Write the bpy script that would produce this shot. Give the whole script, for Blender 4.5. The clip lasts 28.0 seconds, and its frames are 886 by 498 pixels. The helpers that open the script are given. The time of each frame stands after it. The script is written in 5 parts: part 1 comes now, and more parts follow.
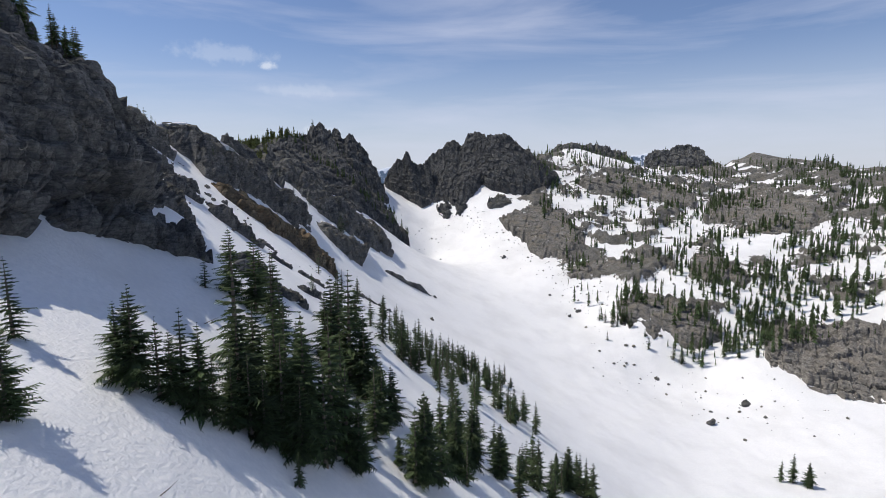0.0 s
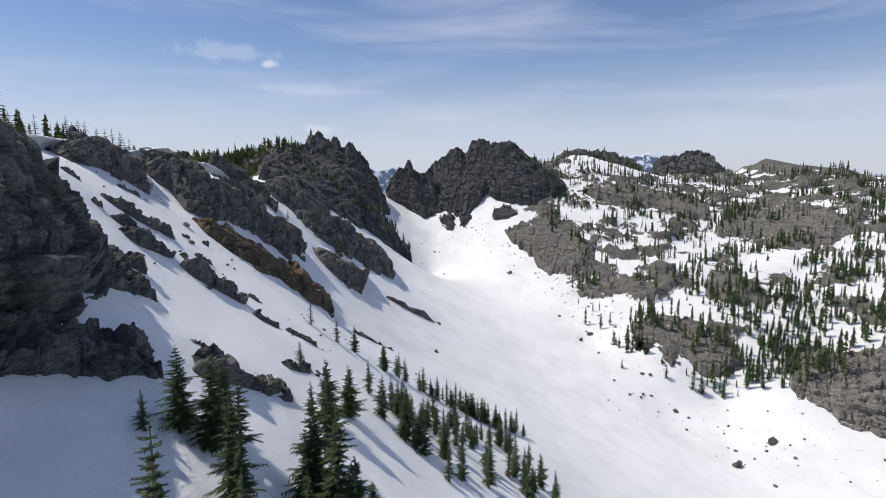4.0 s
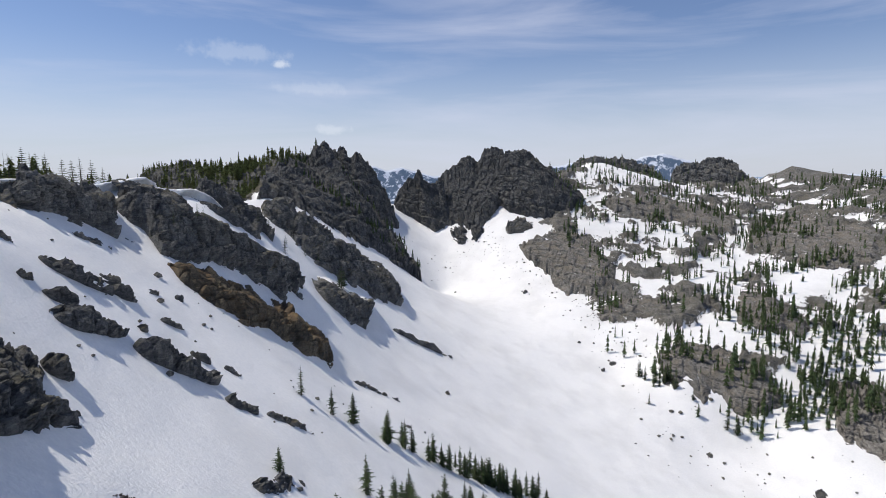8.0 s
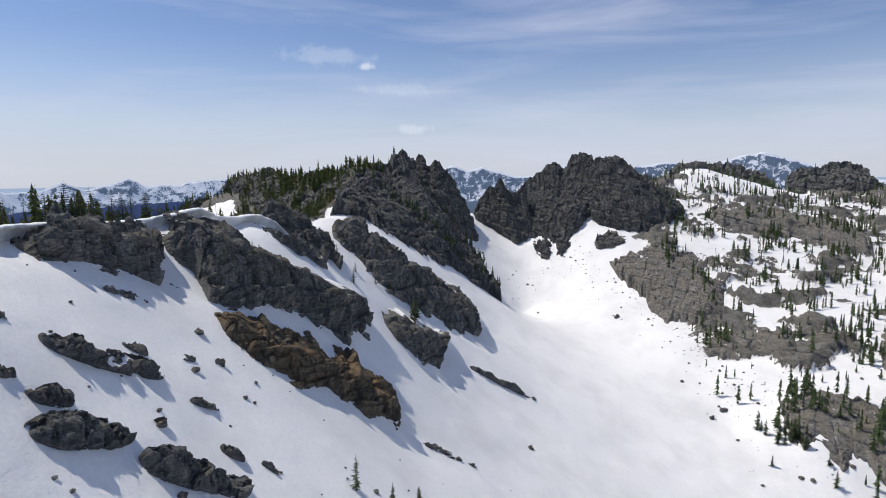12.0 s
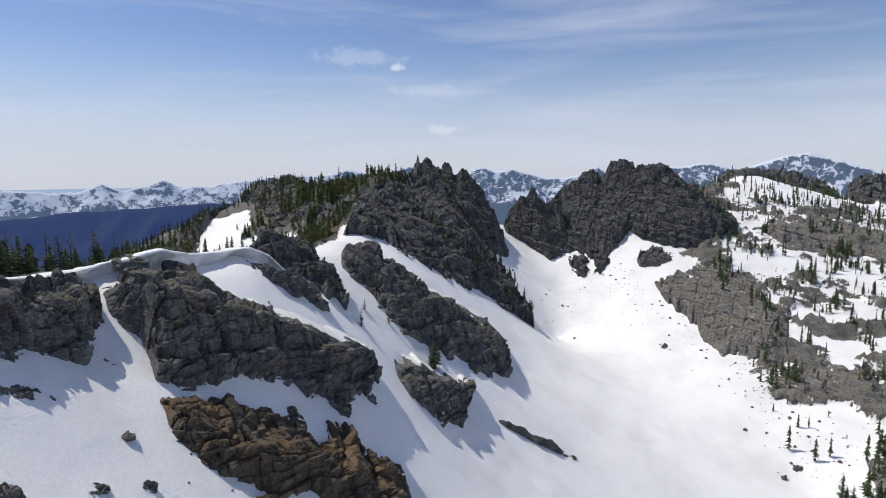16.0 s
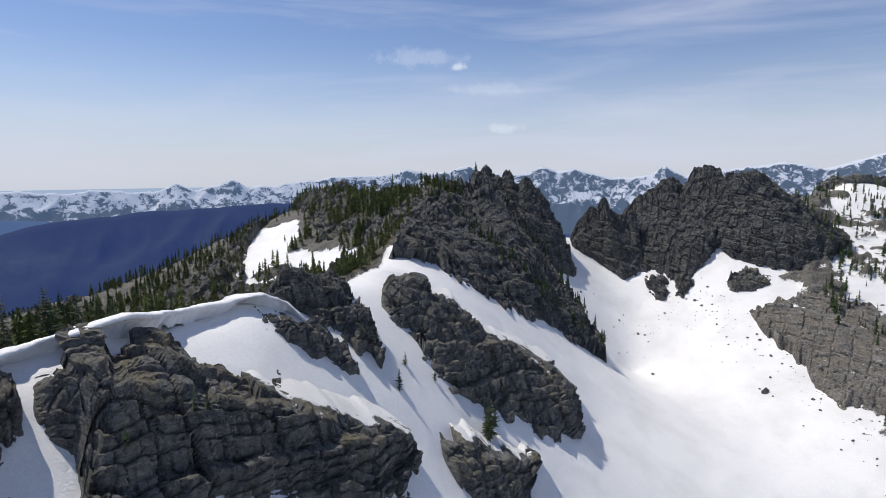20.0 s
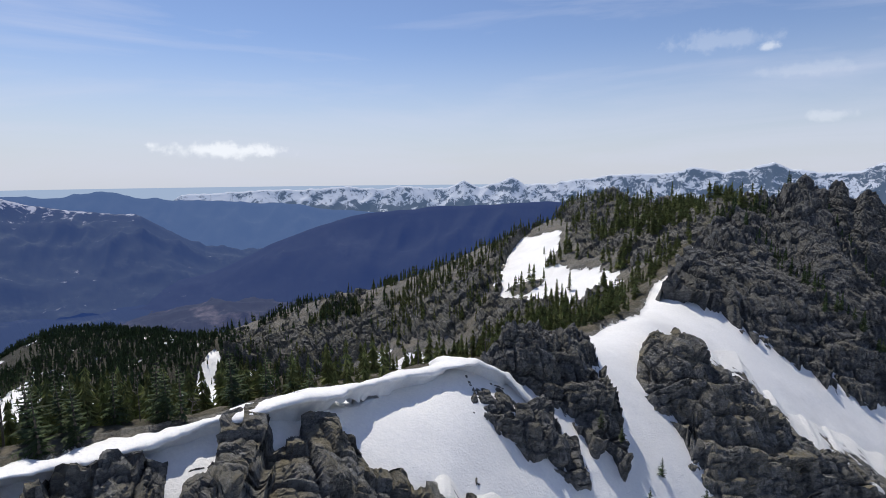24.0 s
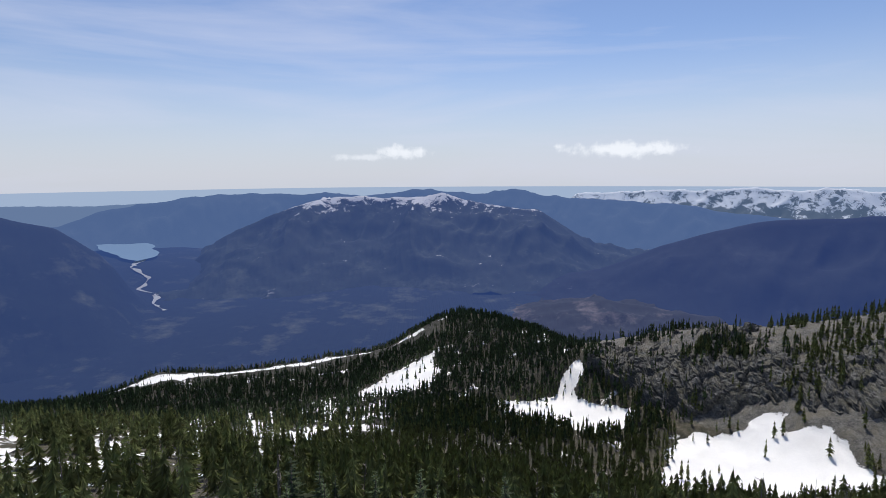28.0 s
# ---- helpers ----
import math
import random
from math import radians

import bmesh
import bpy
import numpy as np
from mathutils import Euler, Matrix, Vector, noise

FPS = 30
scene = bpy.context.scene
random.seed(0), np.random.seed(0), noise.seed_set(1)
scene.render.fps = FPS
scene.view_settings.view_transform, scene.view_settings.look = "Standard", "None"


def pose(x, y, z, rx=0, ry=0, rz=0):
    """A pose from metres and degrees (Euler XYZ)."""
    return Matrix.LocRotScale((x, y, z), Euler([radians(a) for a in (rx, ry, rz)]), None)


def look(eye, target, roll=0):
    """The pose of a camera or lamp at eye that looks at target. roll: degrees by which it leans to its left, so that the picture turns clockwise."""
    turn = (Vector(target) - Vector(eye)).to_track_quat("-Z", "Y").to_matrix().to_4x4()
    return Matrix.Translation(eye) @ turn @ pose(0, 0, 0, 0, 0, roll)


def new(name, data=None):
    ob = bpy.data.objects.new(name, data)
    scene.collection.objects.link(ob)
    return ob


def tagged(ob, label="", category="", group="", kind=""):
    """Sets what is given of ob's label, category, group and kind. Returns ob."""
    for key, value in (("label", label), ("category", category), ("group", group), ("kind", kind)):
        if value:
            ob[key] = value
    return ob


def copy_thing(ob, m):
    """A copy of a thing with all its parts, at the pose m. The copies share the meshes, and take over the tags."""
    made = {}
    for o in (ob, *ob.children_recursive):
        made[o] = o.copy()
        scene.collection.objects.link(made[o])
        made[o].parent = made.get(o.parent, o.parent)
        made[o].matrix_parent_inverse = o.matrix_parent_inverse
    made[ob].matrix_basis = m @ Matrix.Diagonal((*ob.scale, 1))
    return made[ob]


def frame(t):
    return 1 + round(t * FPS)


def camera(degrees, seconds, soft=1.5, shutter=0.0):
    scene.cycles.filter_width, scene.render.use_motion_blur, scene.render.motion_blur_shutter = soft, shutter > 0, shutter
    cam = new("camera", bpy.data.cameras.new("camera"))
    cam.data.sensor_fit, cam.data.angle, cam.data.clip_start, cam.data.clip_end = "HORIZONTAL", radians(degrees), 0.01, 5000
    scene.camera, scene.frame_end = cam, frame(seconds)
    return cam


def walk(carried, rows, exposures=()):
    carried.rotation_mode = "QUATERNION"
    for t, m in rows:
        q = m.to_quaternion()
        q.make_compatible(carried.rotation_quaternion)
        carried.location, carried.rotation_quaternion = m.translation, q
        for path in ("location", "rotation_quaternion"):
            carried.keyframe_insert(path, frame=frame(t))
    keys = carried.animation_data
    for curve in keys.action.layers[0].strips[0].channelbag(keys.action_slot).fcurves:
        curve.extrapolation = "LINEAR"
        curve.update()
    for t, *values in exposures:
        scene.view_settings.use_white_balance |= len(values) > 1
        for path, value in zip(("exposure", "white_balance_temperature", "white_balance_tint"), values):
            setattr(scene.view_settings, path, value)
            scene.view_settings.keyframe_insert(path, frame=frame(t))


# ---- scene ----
PATH = (  # seconds, place, turn
    (0, -0.00, 0.00, 0.00, 82.36, 0.48, 0.00),
    (0.5, -0.03, 2.39, 1.05, 82.36, 0.48, 0.08),
    (1, -0.06, 4.80, 2.15, 82.35, 0.48, 0.14),
    (1.5, -0.19, 7.17, 3.37, 82.34, 0.48, 0.16),
    (2, -0.43, 9.53, 4.72, 82.32, 0.48, 0.19),
    (2.5, -0.72, 11.91, 6.11, 82.29, 0.48, 0.17),
    (3, -1.03, 14.33, 7.52, 82.27, 0.48, 0.16),
    (3.5, -1.33, 16.80, 8.91, 82.23, 0.48, 0.16),
    (5.5, -1.97, 28.23, 14.44, 82.12, 0.48, 0.18),
    (6, -1.93, 31.22, 15.62, 82.15, 0.48, 0.30),
    (6.5, -1.96, 34.15, 16.75, 82.13, 0.48, 0.68),
    (7, -2.04, 37.07, 17.87, 82.16, 0.48, 1.09),
    (7.5, -2.22, 39.94, 18.98, 82.16, 0.48, 1.15),
    (8, -2.43, 42.83, 20.13, 82.16, 0.48, 1.24),
    (8.5, -2.68, 45.74, 21.24, 82.10, 0.48, 1.87),
    (9, -2.94, 48.78, 22.29, 82.16, 0.48, 3.35),
    (9.5, -3.27, 51.88, 23.21, 82.16, 0.48, 5.02),
    (10, -3.68, 55.14, 24.18, 82.19, 0.48, 6.85),
    (10.5, -4.21, 58.52, 25.21, 82.16, 0.48, 8.19),
    (11, -4.78, 62.14, 26.32, 82.17, 0.48, 8.99),
    (11.5, -5.33, 65.91, 27.38, 82.12, 0.48, 9.25),
    (12, -5.72, 69.88, 28.39, 82.11, 0.48, 9.61),
    (12.5, -6.02, 73.83, 29.30, 82.10, 0.48, 9.75),
    (14.5, -7.58, 89.89, 32.68, 82.17, 0.48, 11.82),
    (15, -8.34, 94.04, 33.49, 82.19, 0.48, 12.17),
    (15.5, -9.13, 98.21, 34.30, 82.19, 0.48, 12.48),
    (16, -9.96, 102.46, 35.14, 82.17, 0.48, 12.69),
    (16.5, -10.82, 106.76, 35.94, 82.15, 0.48, 12.81),
    (17, -11.74, 111.11, 36.71, 82.16, 0.48, 12.91),
    (17.5, -12.71, 115.48, 37.51, 82.14, 0.48, 13.10),
    (18, -13.71, 119.86, 38.32, 82.16, 0.48, 13.86),
    (18.5, -14.79, 124.20, 39.21, 82.17, 0.48, 14.98),
    (19, -15.90, 128.42, 40.08, 82.16, 0.48, 15.63),
    (19.5, -16.98, 132.58, 40.90, 82.13, 0.48, 16.86),
    (20, -18.06, 136.62, 41.74, 82.13, 0.48, 18.97),
    (20.5, -18.99, 140.70, 42.67, 82.13, 0.48, 21.78),
    (22.5, -24.28, 156.88, 46.31, 82.06, 0.48, 33.92),
    (23, -25.79, 160.59, 47.23, 82.06, 0.48, 37.55),
    (23.5, -27.50, 164.08, 48.29, 82.04, 0.48, 42.10),
    (24, -29.53, 167.50, 49.35, 82.05, 0.48, 47.43),
    (24.5, -31.85, 170.95, 50.32, 82.08, 0.48, 54.11),
    (25, -34.48, 174.27, 51.27, 82.07, 0.48, 61.50),
    (25.5, -37.27, 177.28, 52.25, 82.06, 0.48, 66.44),
    (26, -39.98, 180.03, 53.35, 82.07, 0.48, 70.18),
    (26.5, -42.24, 182.28, 54.04, 82.10, 0.48, 73.22),
    (27, -44.66, 184.15, 55.05, 82.13, 0.48, 76.39),
    (27.5, -47.64, 185.27, 56.05, 82.18, 0.48, 81.25),
    (28, -50.82, 186.13, 57.03, 82.23, 0.48, 87.28),)
cam = camera(78.65, 28.0, soft=0.75)
walk(cam, [(r[0], pose(*r[1:])) for r in PATH])

# ---- world, sun, exposure ----
SUN_TRAVEL = Vector((0.551, -0.097, -0.913)).normalized()


def daylight():
    world = bpy.data.worlds.new("sky")
    scene.world = world
    world.use_nodes = True
    nt = world.node_tree
    nt.nodes.clear()
    out = nt.nodes.new("ShaderNodeOutputWorld")
    back = nt.nodes.new("ShaderNodeBackground")
    sky = nt.nodes.new("ShaderNodeTexSky")
    sky.sky_type = "NISHITA"
    sky.sun_disc = False
    to_sun = -SUN_TRAVEL
    sky.sun_elevation = math.asin(to_sun.z)
    sky.sun_rotation = math.atan2(to_sun.x, to_sun.y)
    sky.altitude = 1700
    sky.air_density, sky.dust_density, sky.ozone_density = 1.15, 0.25, 3.2
    back.inputs["Strength"].default_value = 0.095
    # thin streaks of cirrus, stretched along the wind
    co = nt.nodes.new("ShaderNodeTexCoord")
    sep = nt.nodes.new("ShaderNodeSeparateXYZ")
    nt.links.new(co.outputs["Generated"], sep.inputs[0])
    turn = nt.nodes.new("ShaderNodeMapping")
    turn.inputs["Rotation"].default_value = (radians(7), radians(-9), 0)
    turn.inputs["Scale"].default_value = (1.2, 1.2, 9.0)
    nt.links.new(co.outputs["Generated"], turn.inputs[0])
    streak = nt.nodes.new("ShaderNodeTexNoise")
    streak.inputs["Scale"].default_value = 1.35
    streak.inputs["Detail"].default_value = 9
    streak.inputs["Roughness"].default_value = 0.56
    streak.inputs["Distortion"].default_value = 0.55
    nt.links.new(turn.outputs[0], streak.inputs["Vector"])
    ramp = nt.nodes.new("ShaderNodeMapRange")
    ramp.inputs[1].default_value, ramp.inputs[2].default_value = 0.47, 0.74
    ramp.inputs[4].default_value = 0.5
    ramp.clamp = True
    nt.links.new(streak.outputs[0], ramp.inputs[0])
    # the milky band that lies over the horizon
    low = nt.nodes.new("ShaderNodeMapRange")
    low.inputs[1].default_value, low.inputs[2].default_value = 0.24, -0.02
    low.inputs[3].default_value, low.inputs[4].default_value = 0.0, 0.88
    low.interpolation_type = "SMOOTHSTEP"
    nt.links.new(sep.outputs[2], low.inputs[0])
    # a few small fair-weather clouds: bearing, height, half width, half height, thickness
    far = nt.nodes.new("ShaderNodeVectorMath")
    far.operation = "NORMALIZE"
    nt.links.new(co.outputs["Generated"], far.inputs[0])
    curl = nt.nodes.new("ShaderNodeTexNoise")
    curl.inputs["Scale"].default_value, curl.inputs["Detail"].default_value, curl.inputs["Roughness"].default_value = 38.0, 6, 0.62
    nt.links.new(far.outputs[0], curl.inputs["Vector"])
    total = None
    for bearing, height, wide, tall, thick in ((17.4, 10.7, 1.0, 0.45, 0.55), (21.0, 11.6, 4.5, 0.9, 0.2), (14.5, 8.6, 4.0, 0.6, 0.15), (69.5, 2.4, 6.5, 0.75, 1.0), (91.6, 2.4, 2.4, 0.75, 0.95), (95.5, 1.9, 3.5, 0.4, 0.6), (12.5, 4.6, 2.5, 0.5, 0.3)):
        a, e = radians(bearing), radians(height)
        centre = (-math.sin(a) * math.cos(e), math.cos(a) * math.cos(e), math.sin(e))
        gap = nt.nodes.new("ShaderNodeVectorMath")
        gap.operation = "SUBTRACT"
        gap.inputs[1].default_value = centre
        nt.links.new(far.outputs[0], gap.inputs[0])
        axes = nt.nodes.new("ShaderNodeMapping")
        axes.vector_type = "TEXTURE"
        axes.inputs["Rotation"].default_value = (0, 0, a)
        axes.inputs["Scale"].default_value = (radians(wide), 1.0, radians(tall))
        nt.links.new(gap.outputs[0], axes.inputs[0])
        size = nt.nodes.new("ShaderNodeVectorMath")
        size.operation = "LENGTH"
        nt.links.new(axes.outputs[0], size.inputs[0])
        rag = nt.nodes.new("ShaderNodeMath")
        rag.operation = "MULTIPLY_ADD"
        rag.inputs[1].default_value, rag.inputs[2].default_value = 2.6, -1.3
        nt.links.new(curl.outputs[0], rag.inputs[0])
        near = nt.nodes.new("ShaderNodeMath")
        near.operation = "ADD"
        nt.links.new(size.outputs["Value"], near.inputs[0])
        nt.links.new(rag.outputs[0], near.inputs[1])
        soft = nt.nodes.new("ShaderNodeMapRange")
        soft.inputs[1].default_value, soft.inputs[2].default_value, soft.inputs[3].default_value, soft.inputs[4].default_value = 0.25, 1.15, thick, 0.0
        soft.interpolation_type = "SMOOTHSTEP"
        nt.links.new(near.outputs[0], soft.inputs[0])
        if total is None:
            total = soft.outputs[0]
            continue
        join = nt.nodes.new("ShaderNodeMath")
        join.operation = "MAXIMUM"
        nt.links.new(total, join.inputs[0])
        nt.links.new(soft.outputs[0], join.inputs[1])
        total = join.outputs[0]
    bluer = nt.nodes.new("ShaderNodeMix")
    bluer.data_type, bluer.blend_type = "RGBA", "MULTIPLY"
    bluer.inputs[0].default_value = 1.0
    nt.links.new(sky.outputs[0], bluer.inputs[6])
    bluer.inputs[7].default_value = (1.06, 1.0, 1.09, 1)
    colour = bluer.outputs[2]
    for amount, shade in ((low.outputs[0], (6.0, 6.5, 7.6, 1)), (ramp.outputs[0], (6.9, 7.3, 8.9, 1)), (total, (9.2, 9.6, 10.3, 1))):
        tint = nt.nodes.new("ShaderNodeMix")
        tint.data_type = "RGBA"
        nt.links.new(amount, tint.inputs[0])
        nt.links.new(colour, tint.inputs[6])
        tint.inputs[7].default_value = shade
        colour = tint.outputs[2]
    nt.links.new(colour, back.inputs["Color"])
    nt.links.new(back.outputs[0], out.inputs[0])
    lamp = bpy.data.lights.new("sun", "SUN")
    lamp.energy, lamp.angle, lamp.color = 3.7, radians(0.53), (1.0, 0.95, 0.87)
    ob = new("sun", lamp)
    ob.matrix_world = look((0, 0, 300), Vector((0, 0, 300)) + SUN_TRAVEL)


daylight()

# ---- noise, on whole arrays ----
def hash01(ix, iy, iz, seed):
    h = (ix.astype(np.int64) * 374761393 + iy.astype(np.int64) * 668265263 + iz.astype(np.int64) * 2147483647 + seed * 974634777) & 0xFFFFFFFF
    h = ((h ^ (h >> 13)) * 1274126177) & 0xFFFFFFFF
    h = ((h ^ (h >> 16)) * 2246822519) & 0xFFFFFFFF
    return ((h ^ (h >> 15)) & 0xFFFFFF) / float(0x1000000)


def value3(p, seed=0):
    """Smooth value noise, -1 to 1, at an array of points."""
    i = np.floor(p).astype(np.int64)
    w = p - i
    w = w * w * w * (w * (w * 6 - 15) + 10)
    total = 0
    for dx in (0, 1):
        for dy in (0, 1):
            for dz in (0, 1):
                k = (w[:, 0] if dx else 1 - w[:, 0]) * (w[:, 1] if dy else 1 - w[:, 1]) * (w[:, 2] if dz else 1 - w[:, 2])
                total = total + k * hash01(i[:, 0] + dx, i[:, 1] + dy, i[:, 2] + dz, seed)
    return total * 2 - 1


def fbm(p, octaves=4, seed=0, gain=0.5):
    total, amp, size = 0, 1.0, 0.0
    for k in range(octaves):
        total = total + amp * value3(p * 2.03 ** k + 17.3 * k, seed + k)
        size += amp
        amp *= gain
    return total / size


def ridged(p, octaves=4, seed=0):
    total, amp, size = 0, 1.0, 0.0
    for k in range(octaves):
        total = total + amp * (1 - 2 * np.abs(value3(p * 2.1 ** k + 9.1 * k, seed + k)))
        size += amp
        amp *= 0.5
    return total / size


def step(a, b, x):
    k = np.clip((x - a) / (b - a), 0, 1)
    return k * k * (3 - 2 * k)


# ---- the lie of the land: break lines (x, y, z) that the ground is draped over ----
CREST = [(-82, -160, 40), (-76, -60, 34), (-72, 0, 30), (-73, 60, 24), (-79, 100, 19.5), (-91, 130, 20), (-97, 160, 19.0), (-98.5, 178, 17.2), (-96, 196, 18.4),
         (-98, 234, 15.5), (-100, 270, 12), (-99, 307, 10), (-112, 350, 12), (-122, 400, 18), (-115, 450, 26), (-106, 485, 26), (-85, 525, 6),
         (-62, 551, -8), (-30, 556, 2), (20, 572, 12), (61, 580, 28), (105, 610, 18), (157, 670, 34), (230, 700, 2), (325, 722, -8), (430, 770, 0)]
UPPER = [(-52, -80, 12), (-50, -20, 8), (-54, 40, 3), (-60, 60, 9), (-61, 79, 10), (-66, 97, 9), (-73, 116, 15), (-40, 30, -6), (-43, 67, -6.5), (-37, 82, -10), (-49, 102, -7), (-64, 124, 0), (-84, 175, 3.5), (-76, 150, 3)]
MIDDLE = [(-30, -40, -6), (-21, 37, -15.5), (-27, 59, -17), (-26, 99, -26), (-29.5, 120, -27), (-50, 144, -17.5), (-33, 160, -31.5), (-38, 204, -43),
          (-38, 258, -46), (-30, 335, -51), (-24, 416, -55), (-14, 446, -70), (-12, 489, -46), (-30, 530, -24)]
FOOT = [(20, -40, -45), (20, 40, -52), (22, 100, -66), (5, 160, -62), (-6, 252, -68), (10, 330, -70), (46, 424, -64), (40, 480, -36), (30, 530, -12), (55, 150, -95)]
BASIN = [(85, 40, -112), (120, 236, -113), (147, 253, -112), (113, 278, -110), (84, 330, -91), (200, 100, -113), (140, 150, -113), (150, -40, -113), (240, 220, -112), (90, 190, -109)]
EAST = [(167, 273, -101), (201, 300, -96), (142, 284, -109), (116, 312, -84), (175, 330, -76), (115, 393, -65), (71, 426, -62), (80, 462, -40), (160, 430, -50), (242, 502, -32),
        (279, 414, -42), (210, 380, -62), (150, 500, -24), (208, 555, -9), (110, 540, -6), (358, 742, 4), (300, 300, -66), (420, 450, -18), (330, 560, -14), (520, 550, -14), (330, 200, -90), (386, 685, 22), (490, 675, 4)]
WEST = [(-116, 150, 12), (-140, 140, 2), (-126, 190, 4), (-122, 250, 0), (-120, 100, 14), (-171, 389, -20), (-150, 310, -24), (-150, 240, -17), (-190, 240, -46), (-190, 300, -56), (-217, 124, -31), (-258, 44, -43), (-310, 202, -80), (-256, 234, -71), (-243, 264, -69),
        (-395, 190, -99), (-300, 90, -64), (-300, -60, -60), (-450, 0, -122), (-180, 60, -8), (-200, -120, 4), (-500, 120, -126), (-480, 480, -150), (-430, 560, -110), (-370, 640, -50), (-480, 420, -120), (-560, 380, -140)]
SPUR = [(-475, 336, -81), (-447, 355, -67), (-422, 373, -54), (-395, 393, -44), (-371, 431, -39), (-355, 457, -30), (-336, 485, -14), (-316, 517, -1), (-290, 559, 18), (-268, 593, 27), (-243, 575, 25), (-216, 555, 22), (-190, 536, 22),
        (-304, 311, -86), (-295, 344, -80), (-281, 367, -58), (-242, 368, -62), (-251, 359, -67), (-256, 293, -76), (-247, 336, -72), (-326, 340, -80), (-401, 243, -97), (-400, 286, -94), (-364, 317, -89), (-346, 291, -95), (-415, 297, -78), (-449, 142, -112), (-466, 201, -97), (-515, 235, -106), (-220, 395, -32)]
HUMP = [(-546, 298, -90), (-609, 264, -92), (-662, 235, -97), (-730, 200, -136), (-660, 186, -119), (-649, 147, -139), (-634, 85, -145), (-619, 27, -145), (-591, -79, -138), (-569, -166, -172), (-700, 60, -190), (-680, -80, -190), (-760, 150, -200), (-690, 320, -150)]
NORTH = [(-60, 640, -60), (60, 690, -30), (-200, 700, -60), (160, 780, -20), (-60, 780, -160), (350, 900, -60), (-450, 800, -230), (620, 800, -60), (700, 400, -60), (620, 50, -130), (300, -250, -100), (0, -300, 0)]


def spline_weights():
    pts = np.array(CREST + UPPER + MIDDLE + FOOT + BASIN + EAST + WEST + SPUR + HUMP + NORTH, float)
    n = len(pts)
    d = np.hypot(pts[:, None, 0] - pts[None, :, 0], pts[:, None, 1] - pts[None, :, 1])
    k = np.zeros((n + 3, n + 3))
    k[:n, :n] = d - 2.0 * np.eye(n)
    k[:n, n], k[:n, n + 1:] = 1, pts[:, :2] / 100
    k[n, :n], k[n + 1:, :n] = 1, pts[:, :2].T / 100
    return pts, np.linalg.solve(k, np.concatenate([pts[:, 2], (0, 0, 0)]))


DRAPE_POINTS, DRAPE = spline_weights()


def drape(x, y):
    z = DRAPE[-3] + DRAPE[-2] * x / 100 + DRAPE[-1] * y / 100
    for (px, py, _), w in zip(DRAPE_POINTS, DRAPE):
        z = z + w * np.sqrt((x - px) ** 2 + (y - py) ** 2 + 9.0)
    return z


def far_land(x, y):
    """The valley floors and foothills past the near mountains."""
    r = np.hypot(x + 30, y - 150)
    az = np.degrees(np.arctan2(-(x + 30), y - 150))
    p = np.stack([x / 900, y / 900, x * 0], 1)
    z = -430 + 25 * fbm(p, 4, 40)
    east = step(25, -40, az) * step(-170, -120, az)
    z = z + east * 190
    z = z + 75 * step(2500, 3000, r) * step(106, 112, az) * step(131, 125, az)
    return z + step(3900, 4700, r) * 60


def land(x, y):
    """Height of the ground at arrays of places."""
    x, y = np.asarray(x, float), np.asarray(y, float)
    r = np.hypot((x + 60) / 1.0, y - 250)
    k = step(640, 1350, r)
    near = drape(np.where(k < 1, x, 0), np.where(k < 1, y, 250))
    z = near * (1 - k) + far_land(x, y) * k
    p = np.stack([x, y, x * 0], 1)
    return z + (1 - k) * (0.9 * fbm(p / 22, 4, 3) + 3.0 * fbm(p / 90, 2, 8) * step(60, 160, r))
# ---- end of the lie ----


def crest_x(y):
    c = np.array(CREST[:15], float)
    return np.interp(y, c[:, 1], c[:, 0])


